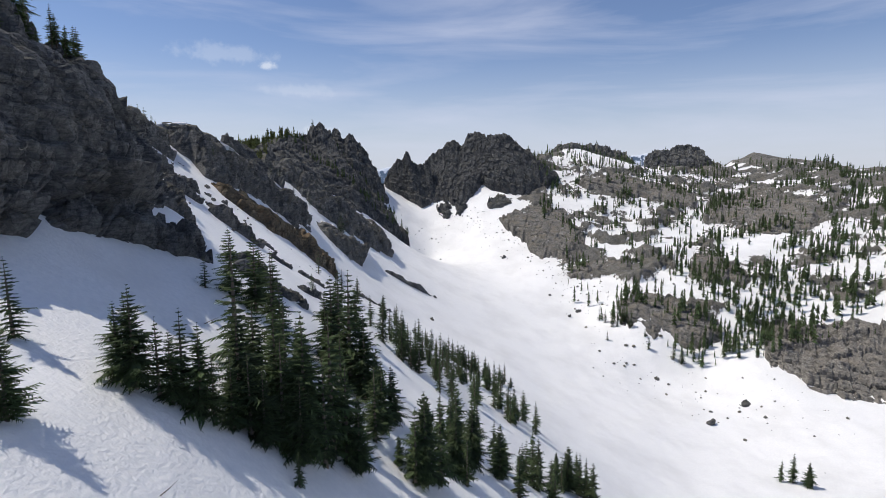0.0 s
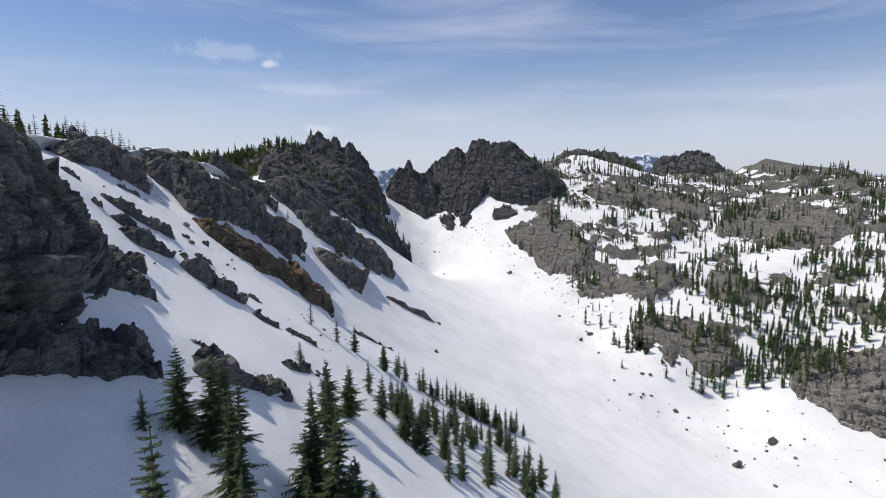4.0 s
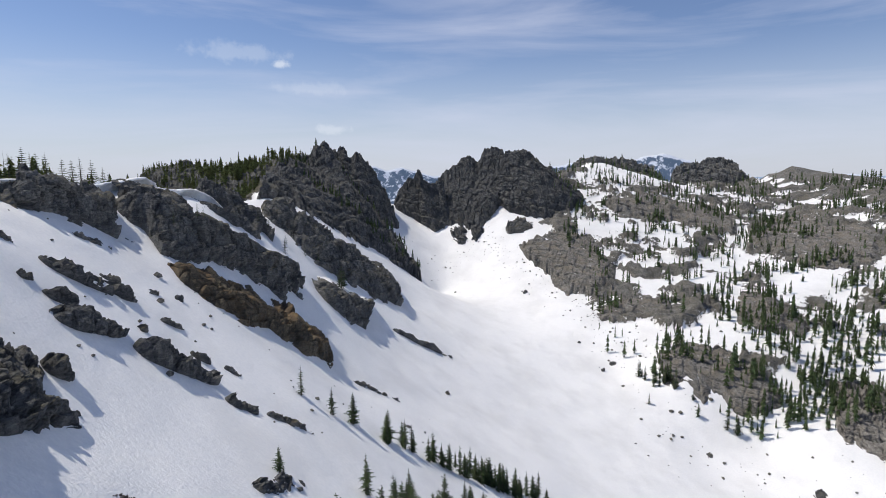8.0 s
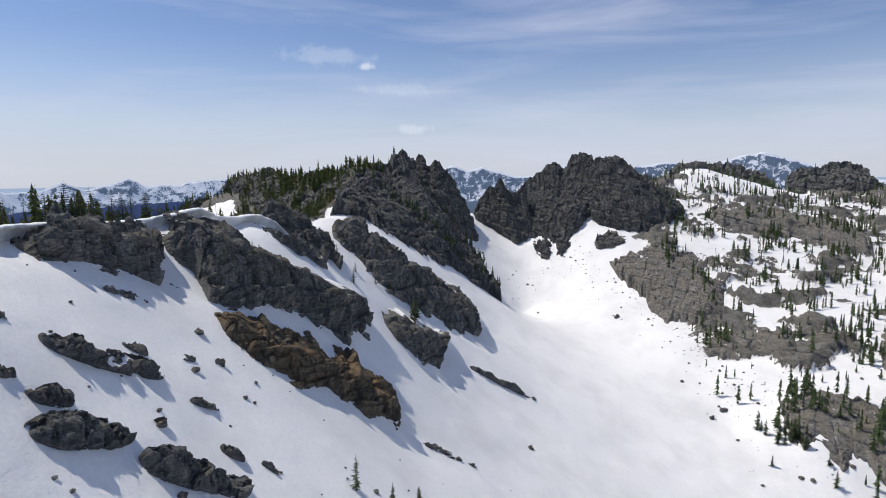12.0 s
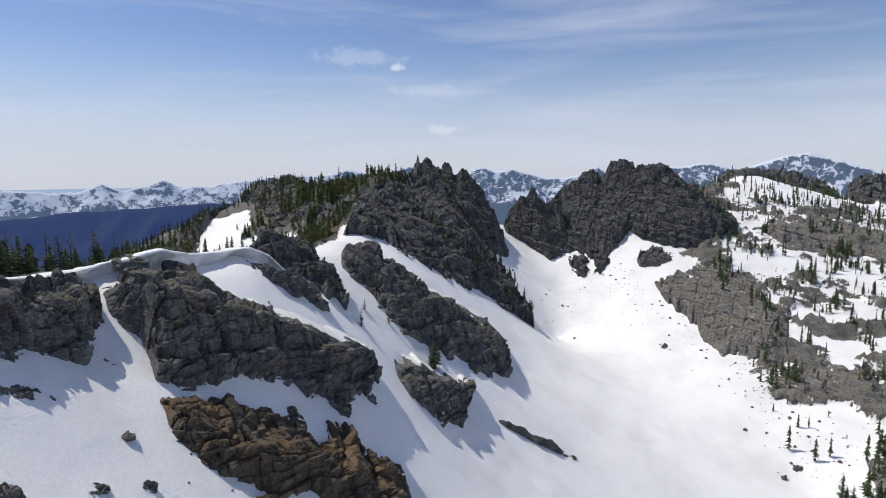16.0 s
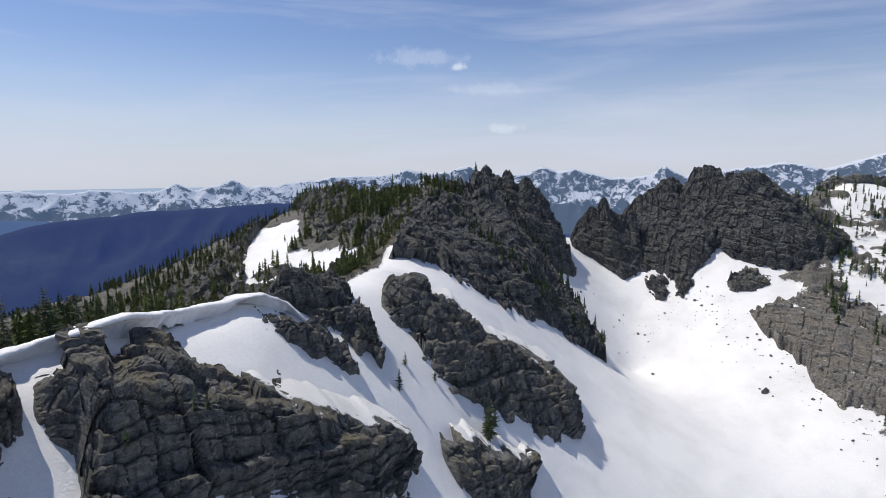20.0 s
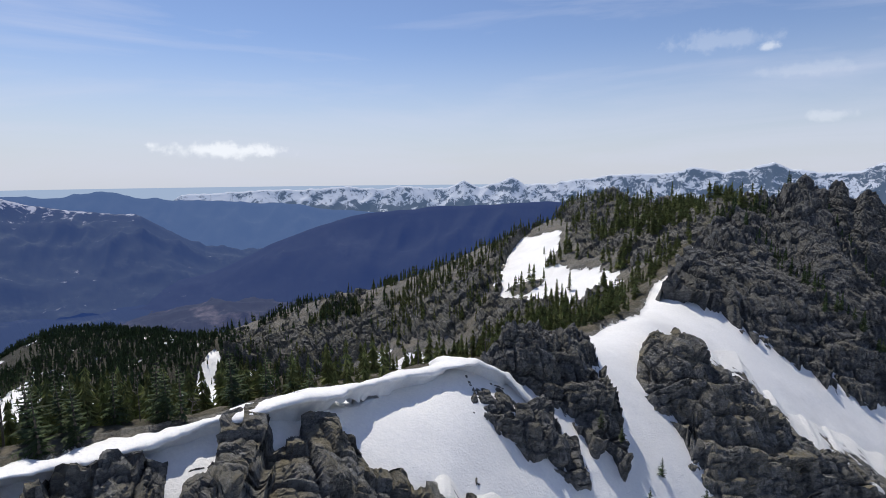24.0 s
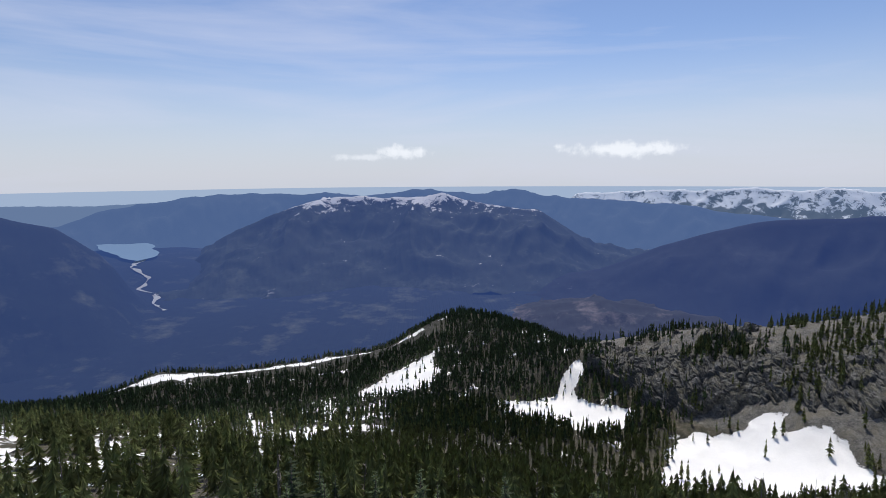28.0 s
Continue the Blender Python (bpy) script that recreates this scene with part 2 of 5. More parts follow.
# ---- materials ----
class Nodes:
    """A small hand for wiring node materials."""

    def __init__(self, name):
        self.mat = bpy.data.materials.new(name)
        self.mat.use_nodes = True
        self.nt = self.mat.node_tree
        self.nt.nodes.clear()
        self.out = self.add("ShaderNodeOutputMaterial")
        self.bsdf = self.add("ShaderNodeBsdfPrincipled")
        self.link(self.bsdf.outputs[0], self.out.inputs[0])

    def add(self, kind, **values):
        node = self.nt.nodes.new(kind)
        for key, value in values.items():
            node.inputs[key.replace("_", " ")].default_value = value
        return node

    def link(self, a, b):
        self.nt.links.new(a, b)

    def coords(self):
        return self.add("ShaderNodeNewGeometry")

    def noise(self, where, scale, detail=5.0, rough=0.55, distort=0.0, stretch=None):
        n = self.add("ShaderNodeTexNoise", Scale=scale, Detail=detail, Roughness=rough, Distortion=distort)
        if stretch:
            m = self.add("ShaderNodeMapping", Scale=stretch[:3], Rotation=stretch[3:] or (0, 0, 0))
            self.link(where, m.inputs[0])
            where = m.outputs[0]
        self.link(where, n.inputs["Vector"])
        return n.outputs[0]

    def ramp(self, value, stops):
        r = self.add("ShaderNodeValToRGB")
        while len(r.color_ramp.elements) < len(stops):
            r.color_ramp.elements.new(0.5)
        for e, (at, colour) in zip(r.color_ramp.elements, stops):
            e.position, e.color = at, (*colour, 1)
        self.link(value, r.inputs[0])
        return r.outputs[0]

    def span(self, value, a, b, lo=0.0, hi=1.0):
        r = self.add("ShaderNodeMapRange")
        for i, v in enumerate((a, b, lo, hi)):
            r.inputs[i + 1].default_value = v
        self.link(value, r.inputs[0])
        return r.outputs[0]

    def math(self, op, a, b):
        m = self.add("ShaderNodeMath")
        m.operation = op
        for i, v in enumerate((a, b)):
            if isinstance(v, (int, float)):
                m.inputs[i].default_value = v
            else:
                self.link(v, m.inputs[i])
        return m.outputs[0]

    def mix(self, k, a, b):
        m = self.add("ShaderNodeMix")
        m.data_type = "RGBA"
        for i, v in ((0, k), (6, a), (7, b)):
            if isinstance(v, tuple):
                m.inputs[i].default_value = (*v, 1)
            elif isinstance(v, (int, float)):
                m.inputs[i].default_value = v
            else:
                self.link(v, m.inputs[i])
        return m.outputs[2]

    def bump(self, height, strength, distance, under=None):
        b = self.add("ShaderNodeBump", Strength=strength, Distance=distance)
        self.link(height, b.inputs["Height"])
        if under:
            self.link(under, b.inputs["Normal"])
        return b.outputs[0]

    def done(self, colour, rough, normal=None):
        for v, slot in ((colour, "Base Color"), (rough, "Roughness"), (normal, "Normal")):
            if v is None:
                continue
            if isinstance(v, tuple):
                self.bsdf.inputs[slot].default_value = (*v, 1)
            elif isinstance(v, (int, float)):
                self.bsdf.inputs[slot].default_value = v
            else:
                self.link(v, self.bsdf.inputs[slot])
        return self.mat


SNOW = (0.88, 0.865, 0.84)


def snow_look(n, at):
    """Old spring snow: a little grey with dust, pitted by the sun."""
    dust = n.noise(at, 0.05, 6, 0.6)
    grain = n.noise(at, 1.6, 4, 0.6)
    colour = n.mix(n.span(dust, 0.45, 0.75), SNOW, (0.74, 0.725, 0.70))
    colour = n.mix(n.span(grain, 0.35, 0.7, 0.0, 0.4), colour, (0.70, 0.70, 0.70))
    colour = n.mix(n.span(n.noise(at, 5.0, 3, 0.7), 0.66, 0.74, 0.0, 0.3), colour, (0.45, 0.43, 0.40))
    return colour


def rock_look(n, at, light, dark, warm, warmth, up=None):
    """Jointed rock in blocks and thin beds, streaked, chipped and lichened; colour and the height of its relief."""
    bend = n.add("ShaderNodeTexNoise", Scale=0.5, Detail=4.0)
    n.link(at, bend.inputs["Vector"])
    bent = n.add("ShaderNodeVectorMath")
    bent.operation = "MULTIPLY_ADD"
    bent.inputs[1].default_value = (1.3, 1.3, 1.3)
    n.link(bend.outputs["Color"], bent.inputs[0])
    n.link(at, bent.inputs[2])
    tone = joint = None
    for scale, lie, deep in ((0.42, (1, 1, 0.6), 0.03), (1.35, (1, 1, 1.5), 0.05)):
        place = n.add("ShaderNodeMapping", Scale=lie, Rotation=(0.1, -0.28, 0.43))
        n.link(bent.outputs[0], place.inputs[0])
        block = n.add("ShaderNodeTexVoronoi", Scale=scale)
        block.distance = "CHEBYCHEV"
        n.link(place.outputs[0], block.inputs["Vector"])
        own = n.add("ShaderNodeSeparateColor")
        n.link(block.outputs["Color"], own.inputs[0])
        gap = n.add("ShaderNodeTexVoronoi", Scale=scale)
        gap.feature = "DISTANCE_TO_EDGE"
        n.link(place.outputs[0], gap.inputs["Vector"])
        line = n.span(gap.outputs["Distance"], 0.0, deep, 0.66, 1.0)
        t = own.outputs[0]
        tone = t if tone is None else n.math("ADD", n.math("MULTIPLY", tone, 0.5), n.math("MULTIPLY", t, 0.5))
        joint = line if joint is None else n.math("MULTIPLY", joint, line)
    beds = n.noise(at, 1.1, 7, 0.68, 0.0, (0.55, 0.55, 3.0, 0.1, -0.28, 0))
    runs = n.noise(at, 0.8, 6, 0.65, 0.0, (1.6, 1.6, 0.22, 0, 0, 0))
    stain = n.noise(at, 0.16, 7, 0.66)
    speck = n.noise(at, 3.2, 6, 0.75)
    mixed = n.math("ADD", n.math("MULTIPLY", tone, 0.42), n.math("MULTIPLY", n.span(beds, 0.32, 0.68), 0.33))
    mixed = n.math("ADD", mixed, n.math("MULTIPLY", n.span(speck, 0.3, 0.7), 0.25))
    colour = n.ramp(mixed, ((0.22, dark), (0.5, tuple(a * 0.55 + b * 0.45 for a, b in zip(dark, light))), (0.8, light)))
    colour = n.mix(n.span(runs, 0.5, 0.68, 0.0, 0.55), colour, tuple(c * 0.8 for c in dark))
    moss = n.span(n.math("ADD", stain, n.math("MULTIPLY", n.math("SUBTRACT", speck, 0.5), 0.3)), 0.43, 0.62, 0.0, warmth)
    if up is not None:
        moss = n.math("MULTIPLY", moss, n.span(up, 0.15, 0.7, 0.3, 1.45))
    colour = n.mix(moss, colour, warm)
    colour = n.mix(n.span(speck, 0.56, 0.74, 0.0, 0.5), colour, tuple(c * 0.5 for c in dark))
    colour = n.mix(joint, tuple(c * 0.3 for c in dark), colour)
    high = n.math("ADD", n.math("MULTIPLY", tone, 0.7), n.math("MULTIPLY", joint, 0.6))
    high = n.math("ADD", high, n.math("MULTIPLY", beds, 0.9))
    return colour, n.math("ADD", high, n.math("MULTIPLY", speck, 0.75))


def rock_material(name, light, dark, warm, warmth, snow_from):
    n = Nodes(name)
    geo = n.coords()
    at = geo.outputs["Position"]
    sep = n.add("ShaderNodeSeparateXYZ")
    n.link(geo.outputs["Normal"], sep.inputs[0])
    colour, high = rock_look(n, at, light, dark, warm, warmth, sep.outputs[2])
    ledge = n.math("ADD", sep.outputs[2], n.math("MULTIPLY", n.math("SUBTRACT", n.noise(at, 0.22, 5, 0.6), 0.5), 0.55))
    cover = n.add("ShaderNodeAttribute")
    cover.attribute_name = "snow_lie"
    slab = n.math("ADD", cover.outputs["Fac"], n.math("MULTIPLY", n.math("SUBTRACT", n.noise(at, 0.45, 6, 0.65), 0.5), 0.4))
    lie = n.math("MAXIMUM", n.span(ledge, snow_from, snow_from + 0.05), n.span(slab, 0.48, 0.53))
    colour = n.mix(lie, colour, snow_look(n, at))
    rough = n.span(lie, 0, 1, 0.92, 0.6)
    return n.done(colour, rough, n.bump(high, 0.8, 0.42))


ROCK = rock_material("grey_rock", (0.275, 0.27, 0.255), (0.046, 0.047, 0.047), (0.17, 0.145, 0.09), 0.6, 1.12)
ROCK_DARK = rock_material("dark_rock", (0.225, 0.225, 0.22), (0.038, 0.039, 0.041), (0.13, 0.115, 0.075), 0.5, 1.10)
ROCK_PEAK = rock_material("peak_rock", (0.195, 0.195, 0.192), (0.03, 0.031, 0.033), (0.13, 0.118, 0.085), 0.45, 1.2)
ROCK_BROWN = rock_material("brown_rock", (0.21, 0.175, 0.12), (0.042, 0.037, 0.029), (0.165, 0.105, 0.05), 0.9, 1.15)
ROCK_PALE = rock_material("pale_rock", (0.34, 0.32, 0.285), (0.06, 0.058, 0.054), (0.21, 0.18, 0.135), 0.55, 1.04)
ROCK_BLUFF = rock_material("bluff_rock", (0.36, 0.335, 0.295), (0.12, 0.112, 0.10), (0.25, 0.215, 0.17), 0.5, 1.2)
ROCK_FACE = rock_material("weathered_face", (0.25, 0.242, 0.222), (0.046, 0.045, 0.042), (0.125, 0.115, 0.075), 0.65, 1.2)


def ground_material():
    """Snow where it lies, elsewhere rock, scree and heath, by the covers worked out with the ground."""
    n = Nodes("mountain_ground")
    geo = n.coords()
    at = geo.outputs["Position"]
    cover = n.add("ShaderNodeAttribute")
    cover.attribute_name = "snow_lie"
    heath = n.add("ShaderNodeAttribute")
    heath.attribute_name = "heath"
    rock, high = rock_look(n, at, (0.30, 0.285, 0.255), (0.055, 0.054, 0.05), (0.17, 0.148, 0.105), 0.55)
    scrub = n.ramp(n.noise(at, 0.35, 8, 0.65), ((0.3, (0.04, 0.044, 0.022)), (0.5, (0.085, 0.074, 0.05)), (0.7, (0.18, 0.155, 0.115))))
    bare = n.mix(n.span(n.math("ADD", heath.outputs["Fac"], n.math("MULTIPLY", n.math("SUBTRACT", n.noise(at, 0.12, 6, 0.6), 0.5), 0.9)), 0.4, 0.6), rock, scrub)
    bare = n.mix(n.span(heath.outputs["Fac"], 1.0, 1.3), bare, n.ramp(n.noise(at, 0.5, 6, 0.6), ((0.3, (0.022, 0.022, 0.015)), (0.7, (0.05, 0.046, 0.032)))))
    edge = n.math("ADD", cover.outputs["Fac"], n.math("MULTIPLY", n.math("SUBTRACT", n.noise(at, 0.3, 8, 0.7), 0.5), 0.85))
    lie = n.span(edge, 0.48, 0.53)
    colour = n.mix(lie, bare, snow_look(n, at))
    pits = n.math("ADD", n.noise(at, 2.6, 4, 0.6), n.math("MULTIPLY", n.noise(at, 0.35, 4, 0.55), 1.6))
    relief = n.math("ADD", n.math("MULTIPLY", pits, 0.15), n.math("MULTIPLY", n.math("MULTIPLY", high, n.span(lie, 0, 1, 1, 0)), 0.5))
    return n.done(colour, n.span(lie, 0, 1, 0.95, 0.62), n.bump(relief, 0.8, 1.0))


def distance_material(name, trees, bare, snow, snow_low, air, airlight, snow_amount=0.5, farlight=None):
    """Far country: wood, rock and snow, with the blue haze of kilometres of air mixed in as emission."""
    n = Nodes(name)
    geo = n.coords()
    at = geo.outputs["Position"]
    sep = n.add("ShaderNodeSeparateXYZ")
    n.link(at, sep.inputs[0])
    up = n.add("ShaderNodeSeparateXYZ")
    n.link(geo.outputs["Normal"], up.inputs[0])
    patch = n.noise(at, 0.006, 8, 0.68)
    fine = n.noise(at, 0.03, 6, 0.7)
    colour = n.mix(n.span(patch, 0.55, 0.7), trees, bare)
    colour = n.mix(n.span(fine, 0.35, 0.7, 0.0, 0.6), colour, tuple(c * 0.45 for c in trees))
    high = n.span(sep.outputs[2], snow_low - 60, snow_low + 150)
    k = n.math("ADD", high, n.math("MULTIPLY", n.math("SUBTRACT", n.noise(at, 0.018, 9, 0.78, 0.6), 0.5), 2.6))
    k = n.math("ADD", k, n.math("MULTIPLY", n.math("SUBTRACT", up.outputs[2], 0.85), 1.6))
    colour = n.mix(n.span(k, 1.05 - snow_amount, 1.16 - snow_amount), colour, snow)
    n.done(colour, 0.9)
    # haze painted in: blue emission takes a larger share with distance
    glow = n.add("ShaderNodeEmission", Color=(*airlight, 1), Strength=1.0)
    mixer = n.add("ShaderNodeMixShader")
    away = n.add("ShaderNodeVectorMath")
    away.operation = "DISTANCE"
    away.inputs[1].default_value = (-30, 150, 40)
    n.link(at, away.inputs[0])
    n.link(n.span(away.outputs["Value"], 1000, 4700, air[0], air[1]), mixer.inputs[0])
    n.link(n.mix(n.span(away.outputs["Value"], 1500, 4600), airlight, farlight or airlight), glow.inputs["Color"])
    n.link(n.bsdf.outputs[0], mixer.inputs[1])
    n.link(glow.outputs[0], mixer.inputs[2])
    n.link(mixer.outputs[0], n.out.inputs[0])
    return n.mat


GROUND = ground_material()
# the valley floor's blue is mostly emission, put in for haze
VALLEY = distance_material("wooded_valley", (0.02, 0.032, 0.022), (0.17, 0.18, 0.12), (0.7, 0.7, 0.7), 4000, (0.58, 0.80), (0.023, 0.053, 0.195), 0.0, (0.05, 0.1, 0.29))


def plain_material(name, colour, other, scale, rough=0.85, vary=0.25, glow_through=0.0):
    n = Nodes(name)
    geo = n.coords()
    info = n.add("ShaderNodeObjectInfo")
    c = n.mix(n.noise(geo.outputs["Position"], scale, 5, 0.6), colour, other)
    hue = n.add("ShaderNodeHueSaturation")
    n.link(c, hue.inputs["Color"])
    value = n.span(info.outputs["Random"], 0, 1, 1 - vary, 1 + vary)
    if glow_through:
        value = n.math("MULTIPLY", value, n.span(geo.outputs["Random Per Island"], 0, 1, 0.55, 1.5))
        n.link(n.span(geo.outputs["Random Per Island"], 0, 1, 0.485, 0.515), hue.inputs["Hue"])
    n.link(value, hue.inputs["Value"])
    n.done(hue.outputs[0], rough)
    if glow_through:
        thin = n.add("ShaderNodeBsdfTranslucent")
        n.link(hue.outputs[0], thin.inputs["Color"])
        both = n.add("ShaderNodeMixShader", Fac=glow_through)
        n.link(n.bsdf.outputs[0], both.inputs[1])
        n.link(thin.outputs[0], both.inputs[2])
        n.link(both.outputs[0], n.out.inputs[0])
    return n.mat


NEEDLES = plain_material("fir_needles", (0.032, 0.056, 0.024), (0.105, 0.135, 0.05), 1.6, glow_through=0.35)
NEEDLES_WEST = plain_material("pine_needles", (0.07, 0.10, 0.034), (0.24, 0.245, 0.085), 0.3, glow_through=0.45)
BARK = plain_material("bark", (0.09, 0.07, 0.05), (0.17, 0.14, 0.11), 3.0)
DEADWOOD = plain_material("weathered_wood", (0.26, 0.23, 0.20), (0.12, 0.10, 0.09), 2.0)


from mathutils.bvhtree import BVHTree


# ---- meshes from arrays ----
def mesh_of(name, verts, faces, material, smooth=False):
    """A mesh from arrays of points and of triangles or quads."""
    verts, faces = np.asarray(verts, np.float32), np.asarray(faces, np.int32)
    me = bpy.data.meshes.new(name)
    k = faces.shape[1]
    me.vertices.add(len(verts))
    me.vertices.foreach_set("co", verts.ravel())
    me.loops.add(faces.size)
    me.loops.foreach_set("vertex_index", faces.ravel())
    me.polygons.add(len(faces))
    me.polygons.foreach_set("loop_start", np.arange(0, faces.size, k, dtype=np.int32))
    me.polygons.foreach_set("use_smooth", np.full(len(faces), smooth))
    me.update(calc_edges=True)
    me.materials.append(material)
    return me


def grid_faces(rows, cols):
    i = np.arange(rows * cols).reshape(rows, cols)
    return np.stack([i[:-1, :-1], i[:-1, 1:], i[1:, 1:], i[1:, :-1]], -1).reshape(-1, 4)


def child(name, data, parent, label=""):
    ob = new(name, data)
    ob.parent = parent
    return tagged(ob, label)


# ---- the ground ----
SNOW_PATCHES = (  # outlines of the snow left on the west side
    ((-309, 314), (-322, 336), (-307, 348), (-306, 368), (-286, 362), (-277, 372), (-253, 366), (-238, 367), (-222, 352), (-256, 290), (-285, 296)),
    ((-400, 239), (-393, 268), (-420, 296), (-424, 302), (-414, 302), (-397, 289), (-375, 301), (-360, 317), (-342, 306), (-348, 281), (-376, 238)),
    ((-285, 484), (-259, 490), (-250, 486), (-228, 439), (-203, 431), (-176, 421), (-160, 402), (-158, 390), (-180, 393), (-204, 408), (-239, 411), (-260, 427), (-275, 451)),
    ((-228, 387), (-212, 387), (-202, 374), (-214, 376)), ((-458, 132), (-505, 155), (-527, 185), (-555, 205), (-500, 200), (-462, 203), (-438, 190), (-438, 160)),
    ((-290, 592), (-262, 580), (-240, 566), (-244, 560), (-268, 570), (-294, 584)),
    ((-538, -130), (-550, -80), (-574, 27), (-594, 85), (-614, 147), (-632, 190), (-660, 188), (-644, 147), (-626, 85), (-606, 27), (-582, -80), (-566, -130)))
SNOW_HOLES = ((-232, 421, 11, 5),)


def inside(x, y, outline):
    """Signed distance to an outline, above zero within it."""
    d, odd = np.full(len(x), 1e9), np.zeros(len(x), bool)
    for (ax, ay), (bx, by) in zip(outline, outline[1:] + outline[:1]):
        k = np.clip(((x - ax) * (bx - ax) + (y - ay) * (by - ay)) / ((bx - ax) ** 2 + (by - ay) ** 2), 0, 1)
        d = np.minimum(d, np.hypot(x - ax - k * (bx - ax), y - ay - k * (by - ay)))
        odd ^= ((ay > y) != (by > y)) & (x < ax + (bx - ax) * (y - ay) / (by - ay + 1e-9))
    return np.where(odd, d, -d)


def covers(x, y, z):
    """How far snow lies on the ground, and how far heath and wood floor cover the rest."""
    p = np.stack([x, y, z * 0], 1)
    snow = 0.95 + 0 * x
    west = step(-3, -9, x - crest_x(y) - 3 * fbm(p / 9, 2, 60))
    west = np.where(y > 500, step(-120, -160, x), west)
    lie = 0.12 + 0.85 * fbm(p / 13, 4, 61) - 0.5 * step(-22, -12, x - crest_x(y))
    lie = lie + 0.5 * step(165, 140, y + 0.1 * (x + 200)) * step(-480, -380, x)
    face = step(-14, 16, (y - 345) - 0.42 * (x + 300)) * step(300, 330, y)
    lie = lie - 0.4 * face
    for outline in SNOW_PATCHES:
        box = np.array(outline)
        k = (x > box[:, 0].min() - 12) & (x < box[:, 0].max() + 12) & (y > box[:, 1].min() - 12) & (y < box[:, 1].max() + 12)
        if k.any():
            d = inside(x[k], y[k], outline) + 7 * fbm(p[k] / 9, 4, 62, 0.6)
            lie[k] = np.maximum(lie[k], np.clip(0.5 + d / 7, -1, 1.1))
    for cx, cy, rx, ry in SNOW_HOLES:
        lie = lie - 1.2 * step(1.3, 0.8, np.hypot((x - cx) / rx, (y - cy) / ry) + 0.4 * fbm(p / 6, 3, 65))
    snow = snow * (1 - west) + lie * west
    east = step(70, 120, x + 0.15 * (y - 300)) * step(285, 330, y + 0.2 * (x - 140)) * step(760, 700, y)
    mottled = 0.69 + 1.5 * fbm(p / np.array((22, 13, 1)), 5, 63, 0.62) - 0.34 * step(240, 420, x) - 0.1 * step(480, 580, y)
    mottled = mottled + 0.9 * step(1.2, 0.7, np.hypot((x - 195) / 60, (y - 635) / 42))
    snow = snow * (1 - east) + mottled * east
    heath = west * (0.75 - 0.6 * face + 0.3 * fbm(p / 30, 2, 64) + 0.65 * step(-250, -330, x) * (1 - face)) - east * 0.2
    return snow, heath, east


def axis(*runs):
    out = []
    for a, b, n in runs:
        out.extend(np.linspace(a, b, n, endpoint=False))
    return np.array(out + [runs[-1][1]])


def shelves(x, n, sharp=0.7):
    """Cuts a smooth value into flat steps with steep rises between."""
    y = x * n
    i = np.floor(y)
    return (i + step(sharp, 1.0, y - i)) / n


def surface(x, y):
    """The ground's true height with its small relief, and its covers."""
    z = land(x, y)
    snow, heath, east = covers(x, y, z)
    p = np.stack([x, y, z], 1)
    rough = step(0.55, 0.35, snow) * (0.75 + 0.4 * east)
    z = z + rough * east * (7.0 * shelves(fbm(p / (24, 15, 9), 3, 77), 4, 0.75) + 1.0)
    z = z + rough * (2.1 * ridged(p / 13, 5, 70) + 1.2 * shelves(fbm(p / 16, 4, 75), 5) + 1.0)
    z = z + (0.14 * fbm(p / 3, 2, 71) + 0.45 * fbm(p / 11, 3, 72)) * step(0.4, 0.6, snow)
    return z, snow, heath


def build_ground():
    xs = axis((-4700, -1500, 26), (-1500, -700, 40), (-700, -135, 150), (-135, 60, 160), (60, 330, 210), (330, 1000, 70), (1000, 4700, 26))
    ys = axis((-4700, -400, 26), (-400, 20, 70), (20, 330, 235), (330, 620, 240), (620, 1000, 60), (1000, 4700, 30))
    gx, gy = np.meshgrid(xs, ys)
    x, y = gx.ravel(), gy.ravel()
    z, snow, heath = surface(x, y)
    me = mesh_of("ground", np.stack([x, y, z], 1), grid_faces(len(ys), len(xs)), GROUND, True)
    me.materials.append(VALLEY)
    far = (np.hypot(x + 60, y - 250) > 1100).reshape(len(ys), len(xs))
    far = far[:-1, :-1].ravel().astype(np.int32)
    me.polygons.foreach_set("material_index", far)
    for key, value in (("snow_lie", snow), ("heath", heath)):
        a = me.attributes.new(key, "FLOAT", "POINT")
        a.data.foreach_set("value", value.astype(np.float32))
    tagged(new("ground", me), "snow-covered mountain bowl, rocky east slope and wooded west side", "ground", kind="structure")


build_ground()


# ---- cliffs and crags ----
def along(line, u):
    line = np.asarray(line, float)
    d = np.concatenate([[0], np.cumsum(np.sqrt((np.diff(line, axis=0) ** 2).sum(1)))])
    return np.stack([np.interp(u, d / d[-1], line[:, k]) for k in range(line.shape[1])], 1)


def joints(a, b, c, w, h, seed, bond=1.0):
    """Boxes of rock parted by three sets of joints: the value of each box, the nearness of its joints, and the height within its bed."""
    z = c / h + 0.3 * np.sin(c / h * 1.7 + seed)
    k = np.floor(z)
    shift = hash01(k, k * 0, k * 0, seed) * 7 * bond
    u, v = a / w + shift, b / w + shift * 1.7
    i, j = np.floor(u), np.floor(v)
    own = hash01(i, j, k, seed + 1)
    fu, fv = u - i, v - j
    edge = np.minimum(np.minimum(fu, 1 - fu), np.minimum(fv, 1 - fv)) * w
    return own, edge, z - k


